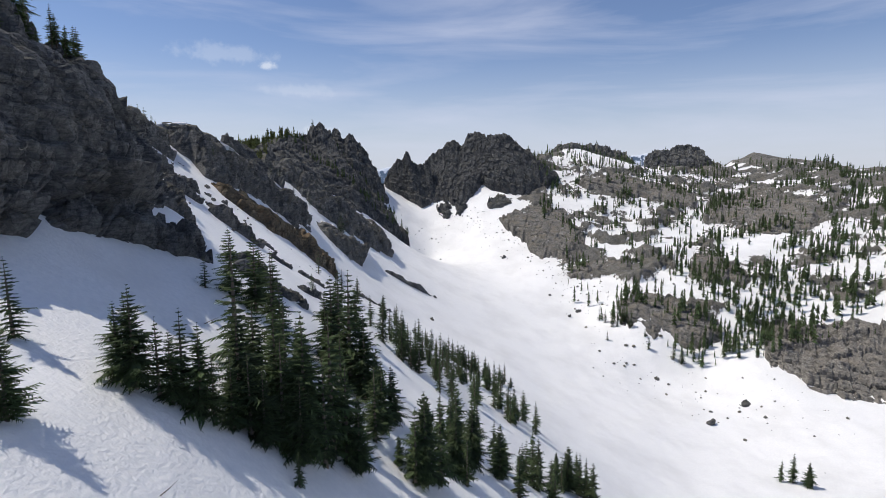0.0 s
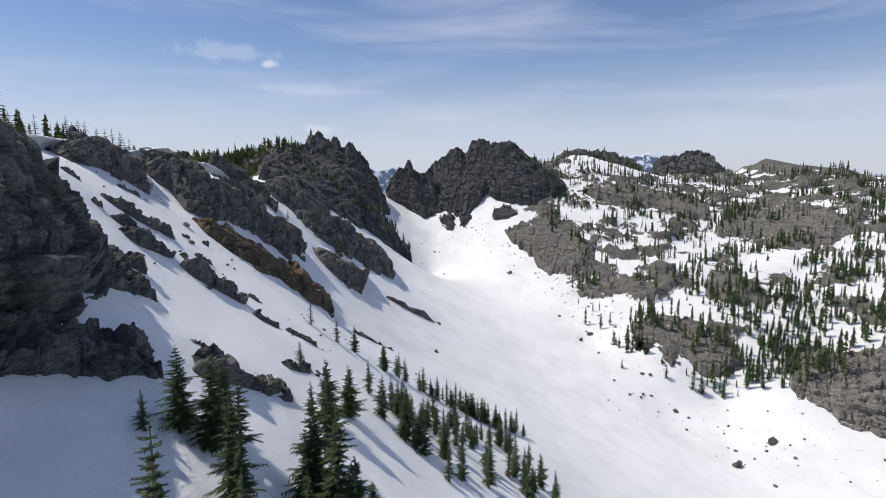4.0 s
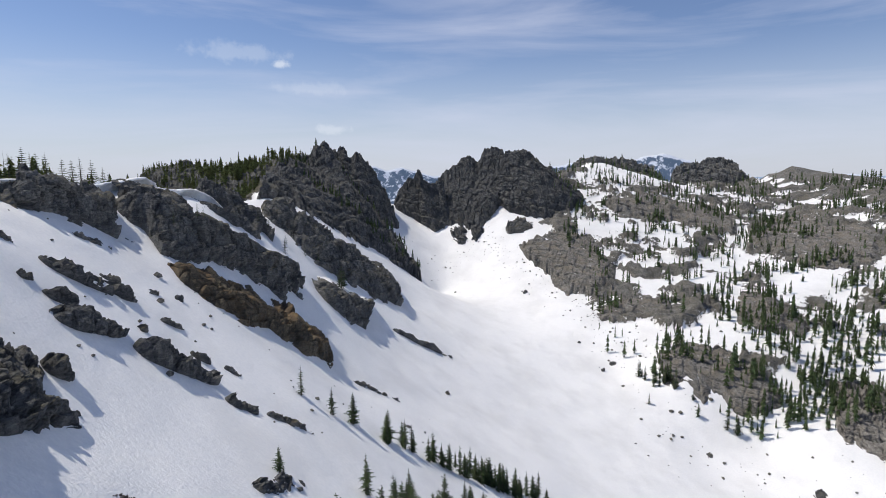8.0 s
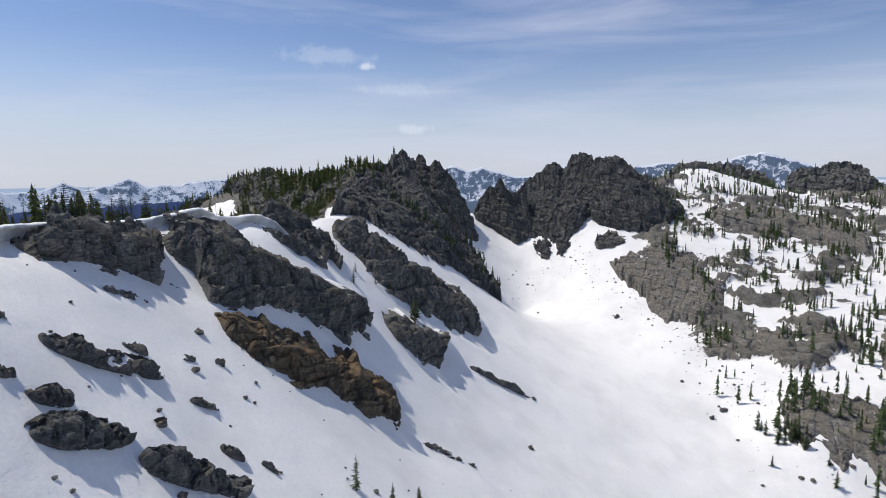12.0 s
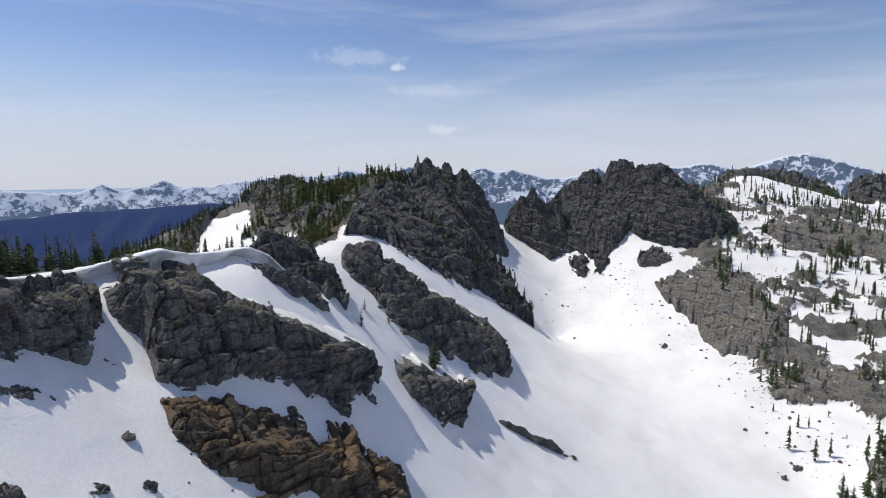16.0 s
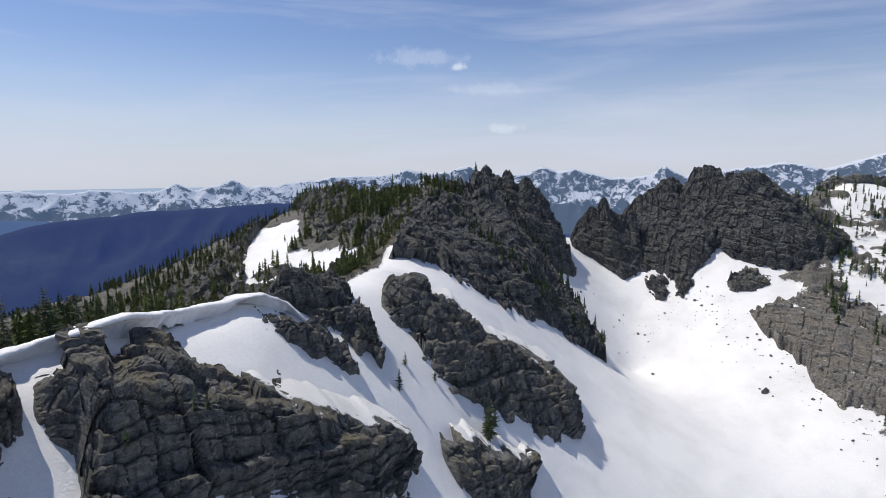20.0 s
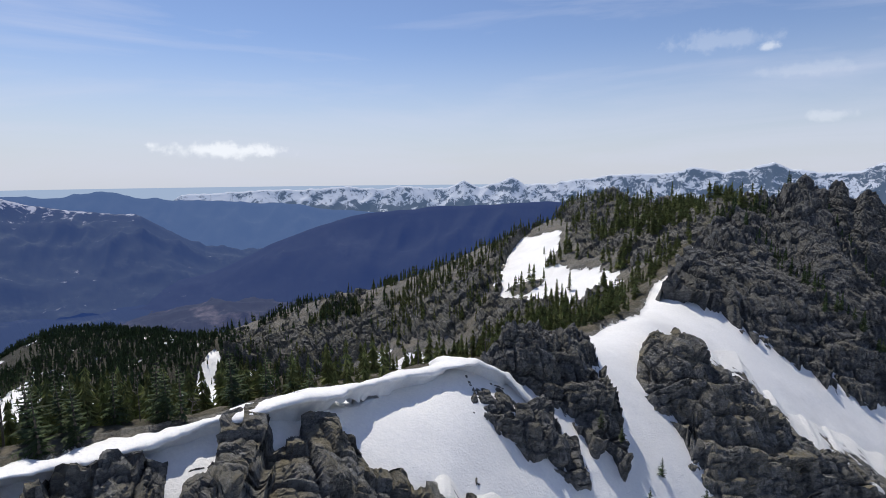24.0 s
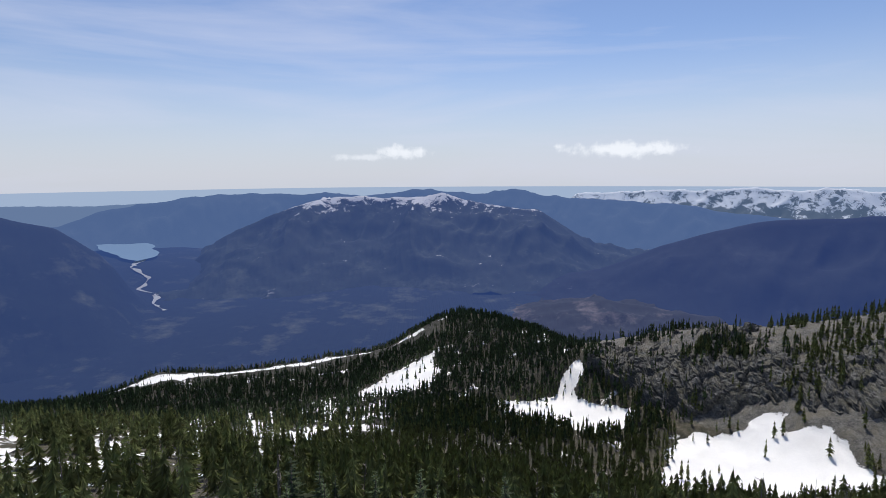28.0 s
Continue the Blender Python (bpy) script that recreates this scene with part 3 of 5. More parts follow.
def craggy(p, seed, size):
    """How far rock stands out at the points p: pillars and blocks in tilted beds that step back as ledges, over broad swells."""
    q = p / size
    q = q + 0.5 * np.stack([fbm(q / 3.5, 3, seed + s) for s in (1, 2, 3)], 1)
    q = q + 2.0 * np.stack([fbm(q / 14, 2, seed + s) for s in (4, 5, 6)], 1)
    a, b, c = 0.42 * q[:, 0] + 0.9 * q[:, 1], 0.9 * q[:, 0] - 0.42 * q[:, 1], q[:, 2] + 0.30 * q[:, 0] + 0.10 * q[:, 1]
    pillar, gap, rise = joints(a, b, c, 4.6, 7.5, seed + 10, 0.15)
    block, slit, bed = joints(a + 0.3 * c, b, c, 2.1, 1.9, seed + 13)
    chip, crack, lip = joints(a, b - 0.2 * c, c, 0.85, 0.75, seed + 16)
    d = 2.0 * fbm(q / 15, 3, seed + 20) + 1.7 * (pillar - 0.5) + 0.75 * (block - 0.5) + 0.26 * (chip - 0.5)
    d = d + 1.5 * (rise - step(0.82, 1.0, rise)) + 0.75 * (bed - step(0.74, 1.0, bed)) - 0.7
    d = d - 0.75 * step(0.35, 0.05, gap) - 0.28 * step(0.2, 0.03, slit) + 0.10 * ridged(q / 1.3, 2, seed + 30)
    return size ** 0.7 * d


ROCK_FACES = []


def stand_on(x, y):
    """Height at which something stands at arrays of places, on the ground or on a crag, and how level it is there."""
    z = surface(x, y)[0]
    level = np.ones(len(x))
    for (x0, x1, y0, y1), tree in ROCK_FACES:
        for i in np.where((x > x0) & (x < x1) & (y > y0) & (y < y1))[0]:
            at, normal, _, _ = tree.ray_cast(Vector((x[i], y[i], 200)), Vector((0, 0, -1)))
            if at and at.z > z[i]:
                z[i], level[i] = at.z, abs(normal.z)
    return z, level


def crag(name, top, foot, bulge, label, category="cliff", material=None, size=1.0, cell=0.6, seed=1, lean=0.75, back=6.0, rise=0.0, rough=1.3, kind="", brow=0.0, snowy=None):
    """A rock face between the line of its top and the line of its foot. Lines without heights lie on the ground."""
    def lay(line, lift):
        a = np.array([(*q, 0) if len(q) == 2 else q for q in line], float)
        if len(line[0]) == 2:
            a[:, 2] = land(a[:, 0], a[:, 1]) + lift
        return a
    top_line = top
    top, foot = lay(top, rise), lay([q[:2] for q in foot], -0.5)
    length = max(np.sqrt((np.diff(top, axis=0) ** 2).sum(1)).sum(), np.sqrt((np.diff(foot, axis=0) ** 2).sum(1)).sum())
    height = np.sqrt(((along(top, np.linspace(0, 1, 9)) - along(foot, np.linspace(0, 1, 9))) ** 2).sum(1)).max()
    cell = cell * (0.74 if cell < 0.55 else 0.86)
    nu, nv = int(length / cell) + 4, int((height + bulge) / cell) + 4
    u = np.linspace(0, 1, nu)
    t, f = along(top, u), along(foot, u)
    wave = np.stack([u * length / 5, 0 * u, 0 * u + seed], 1)
    way = (f - t) / (np.linalg.norm(f - t, axis=1)[:, None] + 1e-6)
    reach = np.minimum(2.2 * size, 0.16 * np.linalg.norm(f - t, axis=1))
    f = f + way * (1.6 * reach * fbm(wave, 3, seed + 50, 0.5))[:, None]
    if len(top_line[0]) == 2:
        t = t + way * (1.3 * reach * fbm(wave, 2, seed + 60, 0.5))[:, None]
    else:
        t[:, 2] += 2.2 * size * ridged(wave * 0.8, 4, seed + 61) - 0.7 * size
    run = np.gradient(t * 0.5 + f * 0.5, axis=0)
    down = f - t
    out = np.cross(run, down)
    out /= np.linalg.norm(out, axis=1)[:, None] + 1e-6
    if (out[:, 2]).mean() < 0:
        out = -out
    # the way out turns gently along the face
    span = max(3, nu // 7)
    kernel = np.hanning(2 * span + 1) / np.hanning(2 * span + 1).sum()
    out = np.stack([np.convolve(np.pad(out[:, k], span, mode="edge"), kernel, "valid") for k in range(3)], 1)
    out /= np.linalg.norm(out, axis=1)[:, None] + 1e-6
    flat = down * (1, 1, 0)
    flat /= np.linalg.norm(flat, axis=1)[:, None] + 1e-6
    ends = np.minimum(1, np.minimum(u, 1 - u) * length / (2.5 + bulge))[:, None] ** 0.6
    rows = []
    for k in (1.0, 0.5):
        rows.append(t - flat * back * k * ends - np.array((0, 0, 1)) * (back * 1.1 * k ** 1.3 + 0.6))
    for s in np.linspace(0, 1, nv):
        swell = (s ** lean) * (1 - s ** 5) * 1.35
        if brow:
            swell = (s / brow) ** 0.85 if s < brow else 1 - ((s - brow) / (1 - brow)) ** 1.7
        rows.append(t * (1 - s) + f * s + (out * 0.75 + flat * 0.25) * bulge * swell * ends)
    rows.append(f - (0, 0, 1.6) - out * 0.8)
    p = np.concatenate(rows)
    grid = p.reshape(len(rows), nu, 3)
    local = np.cross(np.gradient(grid, axis=1), np.gradient(grid, axis=0))
    local *= np.where((local * out).sum(2) < 0, -1.0, 1.0)[:, :, None]
    local /= np.linalg.norm(local, axis=2)[:, :, None] + 1e-6
    for _ in range(4):
        wide = np.pad(local, ((1, 1), (1, 1), (0, 0)), mode="edge")
        local = (wide[:-2, 1:-1] + wide[2:, 1:-1] + wide[1:-1, :-2] + wide[1:-1, 2:] + local) / 5
    # sheer faces break outwards, flat tops upwards
    level = step(0.62, 0.9, local[:, :, 2])[:, :, None]
    n = ((out * 0.8 + flat * 0.2) * (1 - level) + local * level).reshape(-1, 3)
    n /= np.linalg.norm(n, axis=1)[:, None] + 1e-6
    s = np.repeat(np.concatenate([(-0.4, -0.2), np.linspace(0, 1, nv), (1.1,)]), nu)
    uu = np.tile(u, len(rows))
    fade = np.minimum(1, 0.25 + np.minimum(uu, 1 - uu) * length / 4) * np.where(s < 0, 0.3, 1)
    p0 = p
    d = craggy(p, seed, size) * fade * rough
    p = p + n * d[:, None] + np.stack([0 * d, 0 * d, np.where((s >= 0) & (s < 0.25), d * 0.5, 0)], 1)
    p = p - n * (0.8 * (1 - ends[np.tile(np.arange(nu), len(rows)), 0]))[:, None]
    faces = grid_faces(len(rows), nu)
    lies = 0 * s
    if snowy:
        # snow slabs rest on the flat tops, behind the brow
        lies = (1.0 - np.clip(s, 0, 1) / (brow or 0.3) * 0.75 + 0.55 * fbm(p / 6, 3, seed + 70)) * step(snowy[0], snowy[0] + 0.06, uu) * step(snowy[1], snowy[1] - 0.06, uu)
        d = d * (1 - step(0.2, 0.5, lies))
        p = p0 + n * d[:, None] + np.stack([0 * d, 0 * d, 0.35 * step(0.4, 0.6, lies)], 1)

    def coated(title, points, columns, lie):
        me = mesh_of(title, points, grid_faces(len(rows), columns), material or ROCK)
        a = me.attributes.new("snow_lie", "FLOAT", "POINT")
        a.data.foreach_set("value", lie.astype(np.float32).ravel())
        return me
    ROCK_FACES.append(((p[:, 0].min(), p[:, 0].max(), p[:, 1].min(), p[:, 1].max()), BVHTree.FromPolygons(p.tolist(), faces.tolist())))
    if length < 14:
        return tagged(new(name, coated(name, p, nu, lies)), label, category, kind=kind)
    # a long cliff is a row of buttresses
    root = new(name)
    at = f.mean(0)
    root.location = at
    grid = (p - at).reshape(len(rows), nu, 3)
    cuts = np.linspace(0, nu - 1, max(2, int(length / (26 if length > 45 else 9))) + 1).astype(int)
    for a, b in zip(cuts[:-1], cuts[1:]):
        child("buttress", coated("buttress", grid[:, a:b + 1].reshape(-1, 3), b - a + 1, lies.reshape(len(rows), nu)[:, a:b + 1]), root)
    return tagged(root, label, category, kind=kind)
def build_crags():
    crag("rock_buttress", [(-95, 185), (-97, 192), (-94, 197), (-94, 204), (-89, 208), (-84, 213), (-80, 222), (-75, 232), (-70, 240), (-61, 239)],
         [(-89, 181), (-85, 183), (-79, 179), (-73, 185), (-71, 194), (-67, 202), (-63, 211), (-59, 214), (-59, 224), (-59, 238)],
         8.0, "dark grey jointed rock buttress below the snowy ridge crest", "rock buttress", size=1.15, cell=0.4, seed=11, rise=-0.5, brow=0.42, snowy=(0.42, 0.95))
    crag("rock_crag", [(-95.5, 150), (-96.5, 160), (-97, 170), (-97, 178), (-96, 184)], [(-90, 148), (-87, 159), (-86, 167), (-86, 174), (-90.5, 181.5)],
         4.6, "grey rock crag breaking out under the snow cornice", "rock crag", cell=0.42, seed=12, rise=1.4, size=0.8, brow=0.45)
    crag("rock_band", [(-78, 178), (-72, 184), (-68, 191), (-61, 202), (-57, 208), (-51, 211), (-44, 219)], [(-74, 174), (-67, 170), (-61, 172), (-56, 176), (-53, 186), (-46, 189), (-40, 204)],
         5.0, "brown lichened rock band with a sheer grey lower face", "rock band", ROCK_BROWN, cell=0.42, seed=13, brow=0.6, rough=1.0)
    crag("rock_crag", [(-100, 238, 14), (-100, 246, 16.5), (-101, 255, 18), (-101, 262, 18), (-99, 269, 15.5), (-96, 275, 12), (-88, 268, 6), (-79, 259, -1)], [(-97, 238), (-94, 244), (-90, 247), (-86, 249), (-82, 250), (-79, 251), (-76, 252), (-74, 252)],
         3.5, "tall dark rock crag at the head of the snow gully", "rock crag", ROCK_DARK, cell=0.5, seed=14, size=1.1, back=10, lean=0.5)
    crag("rock_crag", [(-96, 234), (-93, 242), (-87, 246), (-81, 246), (-77, 245)], [(-92, 229), (-87, 231), (-82, 235), (-78, 239), (-75, 243)],
         2.5, "low dark rock crag between two ramps of snow", "rock crag", ROCK_DARK, cell=0.45, seed=44, size=0.8, rise=0.6)
    crag("rock_spur", [(-94, 296), (-92, 316), (-82, 326), (-68, 322), (-60, 340), (-49, 352), (-38, 345), (-33, 333)], [(-87, 279), (-75, 275), (-66, 270), (-58, 276), (-49, 286), (-40, 294), (-36, 304), (-31, 319)],
         9.0, "grey rock spur with snow ramps on both sides", "rock spur", cell=0.6, seed=15, rise=0.4, size=1.3, brow=0.42, snowy=(0.1, 0.9))
    crag("rock_spur", [(-61, 255), (-56, 267), (-50, 275), (-42, 282), (-40, 283)], [(-57, 248), (-51, 245), (-44, 248), (-41, 259), (-40, 279)],
         5.5, "grey rock spur ending in the snow slope", "rock spur", cell=0.6, seed=16, brow=0.4, snowy=(0.1, 0.9))
    # the near wall and its ledges
    crag("rock_wall", [(-45, 42, -4), (-48, 47, 6), (-51, 53, 17), (-52, 58, 22), (-53, 66, 24), (-55, 79, 19.5), (-58, 88, 13), (-61, 97, 4), (-63, 106, 1), (-62, 112, -2)], [(-39, 38), (-41, 50), (-43, 58), (-43.5, 63), (-45, 75), (-46, 86), (-47, 95), (-52, 106)],
         4.2, "tall dark rock wall above the steep snowfield", "rock wall", ROCK_DARK, cell=0.5, seed=17, size=1.1, back=5, lean=0.5)
    crag("rock_ledge", [(-46, 60), (-45, 66), (-44, 70), (-42, 73), (-41, 78), (-38, 83), (-35.5, 82)], [(-42.5, 57), (-41.5, 62), (-40.8, 66), (-39.5, 70), (-37.5, 73), (-35, 75), (-32.5, 77)],
         3.0, "dark rock ledge capped with snow", "rock ledge", ROCK_DARK, cell=0.35, seed=18, size=0.7)
    crag("rock_ledge", [(-36, 88), (-33.5, 92), (-31.5, 106), (-26.5, 103)], [(-34, 84), (-32, 88.5), (-29.5, 94), (-25.5, 100)],
         2.5, "dark layered rock ledge in the snow slope", "rock ledge", ROCK_DARK, cell=0.35, seed=19, size=0.7)
    crag("rock_block", [(-55, 96), (-53.5, 100), (-50.5, 103), (-47.5, 104.5)], [(-49, 88), (-48, 92), (-47, 97), (-46, 102)],
         1.2, "dark rock block standing out of the snow slope", "rock block", ROCK_DARK, cell=0.4, seed=20, size=0.8)
    # the peaks round the head of the bowl
    crag("rock_peak", [(-108, 336, 12), (-121, 390, 23), (-126, 421, 27), (-122, 443, 30), (-118, 460, 34), (-114, 472, 39), (-108, 482, 44), (-102, 481, 40), (-98, 479, 33), (-88, 473, 20), (-75, 468, 2), (-62, 457, -11), (-50, 447, -24), (-38, 435, -38), (-27, 421, -47)],
         [(-108, 338), (-100, 340), (-92, 345), (-84, 348), (-77, 352), (-70, 358), (-65, 364), (-60, 370), (-56, 376), (-51, 384), (-46, 390), (-41, 397), (-36, 404), (-31, 411), (-26, 418)],
         7.0, "steep dark rock peak with a jagged summit ridge", "rock peak", ROCK_PEAK, size=1.6, cell=0.7, seed=21, back=22, rough=1.0)
    crag("rock_tower", [(-105, 502, 36), (-101, 503, 41), (-96, 504, 43), (-91, 505, 37), (-86, 506, 39), (-82, 507, 38), (-76, 508, 31), (-71, 509, 23), (-65, 510, 10), (-60, 510, -3), (-54, 508, -17)],
         [(-98, 480), (-94, 478), (-90, 476), (-86, 474), (-80, 472), (-74, 470), (-68, 470), (-62, 472), (-56, 476), (-51, 482), (-48, 490)],
         5.0, "dark rock tower beside the steep snow couloir", "rock tower", ROCK_PEAK, size=1.1, cell=0.65, seed=22, back=14, rough=1.0)
    crag("rock_pinnacle", [(-60, 543, -10), (-55, 544, 4), (-50, 544, 11), (-46, 545, 15), (-41, 545, 16), (-36, 540, 24), (-31, 546, 17), (-25, 546, 12), (-20, 546, 11), (-13, 548, 14)], [(-55, 526), (-49, 526), (-43, 526), (-38, 526), (-33, 524), (-27, 518), (-20, 512), (-14, 516), (-10, 521), (-7, 526)],
         4.0, "pointed dark rock pinnacle at the head of the couloir", "rock pinnacle", ROCK_PEAK, size=1.0, cell=0.65, seed=23, back=12, rough=1.0)
    crag("rock_peak", [(-24, 585, 10), (-16, 591, 20), (-9, 591, 26), (-2, 591, 30), (5, 591, 37), (12, 590, 38), (20, 590, 33), (28, 590, 44), (36, 589, 47), (45, 588, 46), (52, 587, 24), (54, 584, 2)],
         [(-18, 528), (-10, 521), (-4, 520), (2, 519), (8, 512), (14, 510), (20, 510), (26, 516), (31, 525), (36, 530), (40, 534), (44, 540)],
         6.0, "dark craggy rock peak split by clefts", "rock peak", ROCK_PEAK, size=1.1, cell=0.65, seed=24, back=22, rough=1.0)
    crag("rock_peak", [(32, 568, 8), (35, 566, 34), (41, 564, 40), (47, 562, 40), (55, 561, 43), (64, 560, 44), (71, 559, 39), (77, 557, 31), (87, 555, 24), (95, 553, 14), (106, 551, 6), (118, 547, -4)],
         [(41, 534), (43, 528), (47, 521), (54, 518), (61, 516), (68, 513), (76, 512), (84, 515), (92, 520), (104, 531), (117, 544)],
         6.0, "broad grey rock peak with a few snow patches", "rock peak", ROCK_PEAK, size=1.1, cell=0.65, seed=34, back=22, rough=1.0)
    crag("rock_ridge", [(-310, 622, 18), (-297, 613, 25), (-261, 588, 31), (-230, 566, 27), (-206, 550, 29), (-185, 534, 26), (-162, 518, 30), (-141, 504, 33), (-122, 490, 37)], [(-300, 566), (-288, 526), (-258, 502), (-232, 462), (-208, 440), (-180, 430), (-160, 412), (-142, 398), (-126, 392)],
         13.0, "broken grey rock ridge with dwarf firs", "rock ridge", ROCK_FACE, size=1.7, cell=1.15, seed=35, back=20, rough=1.1)
    crag("rock_slope", [(-466, 342, -80), (-447, 355, -69), (-422, 373, -56), (-395, 393, -46), (-371, 431, -41), (-355, 457, -32), (-336, 485, -16), (-316, 517, -3), (-298, 548, 10)], [(-432, 305), (-414, 306), (-368, 322), (-330, 342), (-306, 372), (-278, 378), (-250, 388), (-266, 436), (-288, 486)],
         14.0, "steep broken rock slope with clumps of firs above the snow bowl", "rock slope", ROCK_FACE, size=2.0, cell=1.15, seed=45, back=14, rough=1.1)
    crag("rock_slope", [(-256, 424), (-240, 408), (-206, 404), (-182, 390), (-160, 386), (-146, 378)], [(-246, 384), (-226, 374), (-210, 366), (-190, 352), (-168, 338), (-150, 330)],
         9.0, "broken grey rock slope dotted with firs below a snow patch", "rock slope", ROCK_FACE, size=1.7, cell=1.0, seed=46, rise=3.0, rough=1.1)
    crag("rock_crag", [(-7, 515), (0, 522), (8, 509)], [(-6, 508), (0, 498), (7.5, 499)], 3.0, "dark rock rib at the top of the snow bowl", "rock crag", ROCK_DARK, cell=0.7, seed=36, rise=1)
    crag("rock_crag", [(11, 515), (17, 520), (23, 513)], [(11, 503), (16, 498), (23, 504)], 3.0, "dark rock rib at the top of the snow bowl", "rock crag", ROCK_DARK, cell=0.7, seed=37, rise=1)
    crag("rock_crag", [(40, 505), (52, 512), (66, 506)], [(40, 497), (52, 494), (65, 498)], 2.5, "low grey rock hump in the upper snow", "rock crag", ROCK, cell=0.7, seed=38)
    crag("rock_dome", [(135, 684, 30), (145, 676, 37), (157, 668, 41), (175, 672, 37), (195, 673, 36), (220, 670, 28), (235, 676, 20)], [(138, 668), (146, 664), (158, 658), (176, 662), (196, 660), (220, 658), (236, 664)],
         2.5, "rounded grey rock cap above a snowfield", "rock dome", ROCK, size=1.8, cell=1.3, seed=25, back=16)
    crag("rock_dome", [(268, 732, 20), (280, 726, 28), (298, 719, 36), (320, 708, 35), (332, 702, 30), (340, 699, 2)], [(262, 704), (276, 694), (296, 684), (318, 674), (334, 674), (345, 690)],
         5.0, "dark rounded rock dome on the skyline", "rock dome", ROCK_DARK, size=1.8, cell=1.3, seed=26, back=20)
    # the east slope
    crag("rock_slab", [(48, 478), (82, 494), (109, 478), (119, 447)], [(53, 463), (65, 441), (74, 412), (106, 407)],
         9.0, "pale grey sloping rock slab beside the snow bowl", "rock slab", ROCK_PALE, size=1.6, cell=1.0, seed=27, rough=0.55)
    crag("rock_knoll", [(110, 339), (134, 345), (150, 331), (168, 325)], [(102, 315), (113, 308), (135, 299), (159, 297)],
         6.0, "brownish rock knoll dotted with small firs", "rock knoll", ROCK_PALE, size=1.5, cell=0.9, seed=28, rough=0.55)
    crag("rock_slab", [(88, 390), (121, 400), (143, 389)], [(88, 375), (113, 377), (133, 356)], 4.0, "low grey rock slab among firs", "rock slab", ROCK_PALE, size=1.4, cell=0.9, seed=29, rough=0.55)
    crag("rock_slab", [(181, 394), (199, 395), (208, 362)], [(164, 359), (181, 347), (201, 344)], 5.0, "low grey rock slab among firs", "rock slab", ROCK_PALE, size=1.4, cell=0.9, seed=30, rough=0.55)
    crag("rock_band", [(135, 551), (173, 566), (212, 567), (241, 560), (252, 539)], [(134, 528), (158, 517), (190, 511), (211, 493), (231, 491)], 6.0, "long brownish rock band across the east slope", "rock band", ROCK_PALE, size=1.8, cell=1.3, seed=31, rough=0.55)
    crag("rock_band", [(250, 515), (305, 545), (327, 515), (337, 478)], [(227, 462), (237, 427), (258, 412), (285, 406)], 8.0, "broad grey-brown rock outcrop on the high east slope", "rock band", ROCK_PALE, size=1.8, cell=1.4, seed=32, rough=0.55)
    crag("rock_wall", [(186, 304, -90), (190, 307, -87), (206, 308, -86), (222, 300, -86), (245, 286, -86), (270, 272, -87)], [(172, 281), (176, 272), (184, 260), (198, 247), (220, 238), (245, 230)], 5.0, "grey rock wall with a scree foot above the frozen lake", "rock wall", ROCK_BLUFF, size=1.4, cell=0.9, seed=33)


build_crags()

def build_cornice():
    """The snow lip that hangs over the east side of the crest."""
    line = [(-93, 128, 20.2), (-95, 140, 20.4), (-97, 150, 20.5), (-98, 163, 20.1), (-98.5, 176, 18.9), (-98, 188, 18.7), (-95, 195, 20.0), (-93.5, 200, 20.6), (-95.5, 207, 18.7), (-97.5, 214, 17.2), (-98.5, 222, 16.4), (-97.5, 229, 16.2), (-95.6, 236, 16.0), (-92, 240, 13.4), (-88, 243, 9)]
    u = np.linspace(0, 1, 300)
    c = along(line, u)
    run = np.gradient(c, axis=0) * (1, 1, 0)
    run /= np.linalg.norm(run, axis=1)[:, None]
    side = np.stack([run[:, 1], -run[:, 0], 0 * u], 1)
    w = np.stack([u * 22, 0 * u, 0 * u], 1)
    wide, tall = 1.0 + 1.2 * fbm(w, 4, 91, 0.6), 1.0 + 1.0 * fbm(w, 4, 92, 0.6)
    ends = np.clip(np.minimum(u, 1 - u) * 14, 0.05, 1) ** 0.5
    rows = []
    for out, up in ((-7, -5.0), (-4.5, -1.7), (-2.6, -0.7), (-1.2, -0.32), (0.2, -0.25), (1.0, -0.4), (1.35, -0.65), (1.25, -0.9), (0.7, -1.1), (0.0, -1.45), (-1.0, -2.2), (-2.5, -4.5)):
        rows.append(c + side * (out * wide * np.where(out > 0, ends, 1))[:, None] + np.stack([0 * u, 0 * u, up * tall - (1 - ends) * 1.5], 1))
    p = np.concatenate(rows)
    p[:, 2] += 0.12 * fbm(p / 1.7, 3, 93)
    n = Nodes("cornice_snow")
    geo = n.coords()
    at = geo.outputs["Position"]
    pits = n.math("ADD", n.noise(at, 2.2, 3, 0.5), n.math("MULTIPLY", n.noise(at, 0.35, 3, 0.5), 1.5))
    mat = n.done(snow_look(n, at), 0.6, n.bump(pits, 0.6, 0.2))
    tagged(new("snow_cornice", mesh_of("snow_cornice", p, grid_faces(len(rows), len(u)), mat, True)), "white snow cornice overhanging the ridge crest", "snow cornice")


build_cornice()

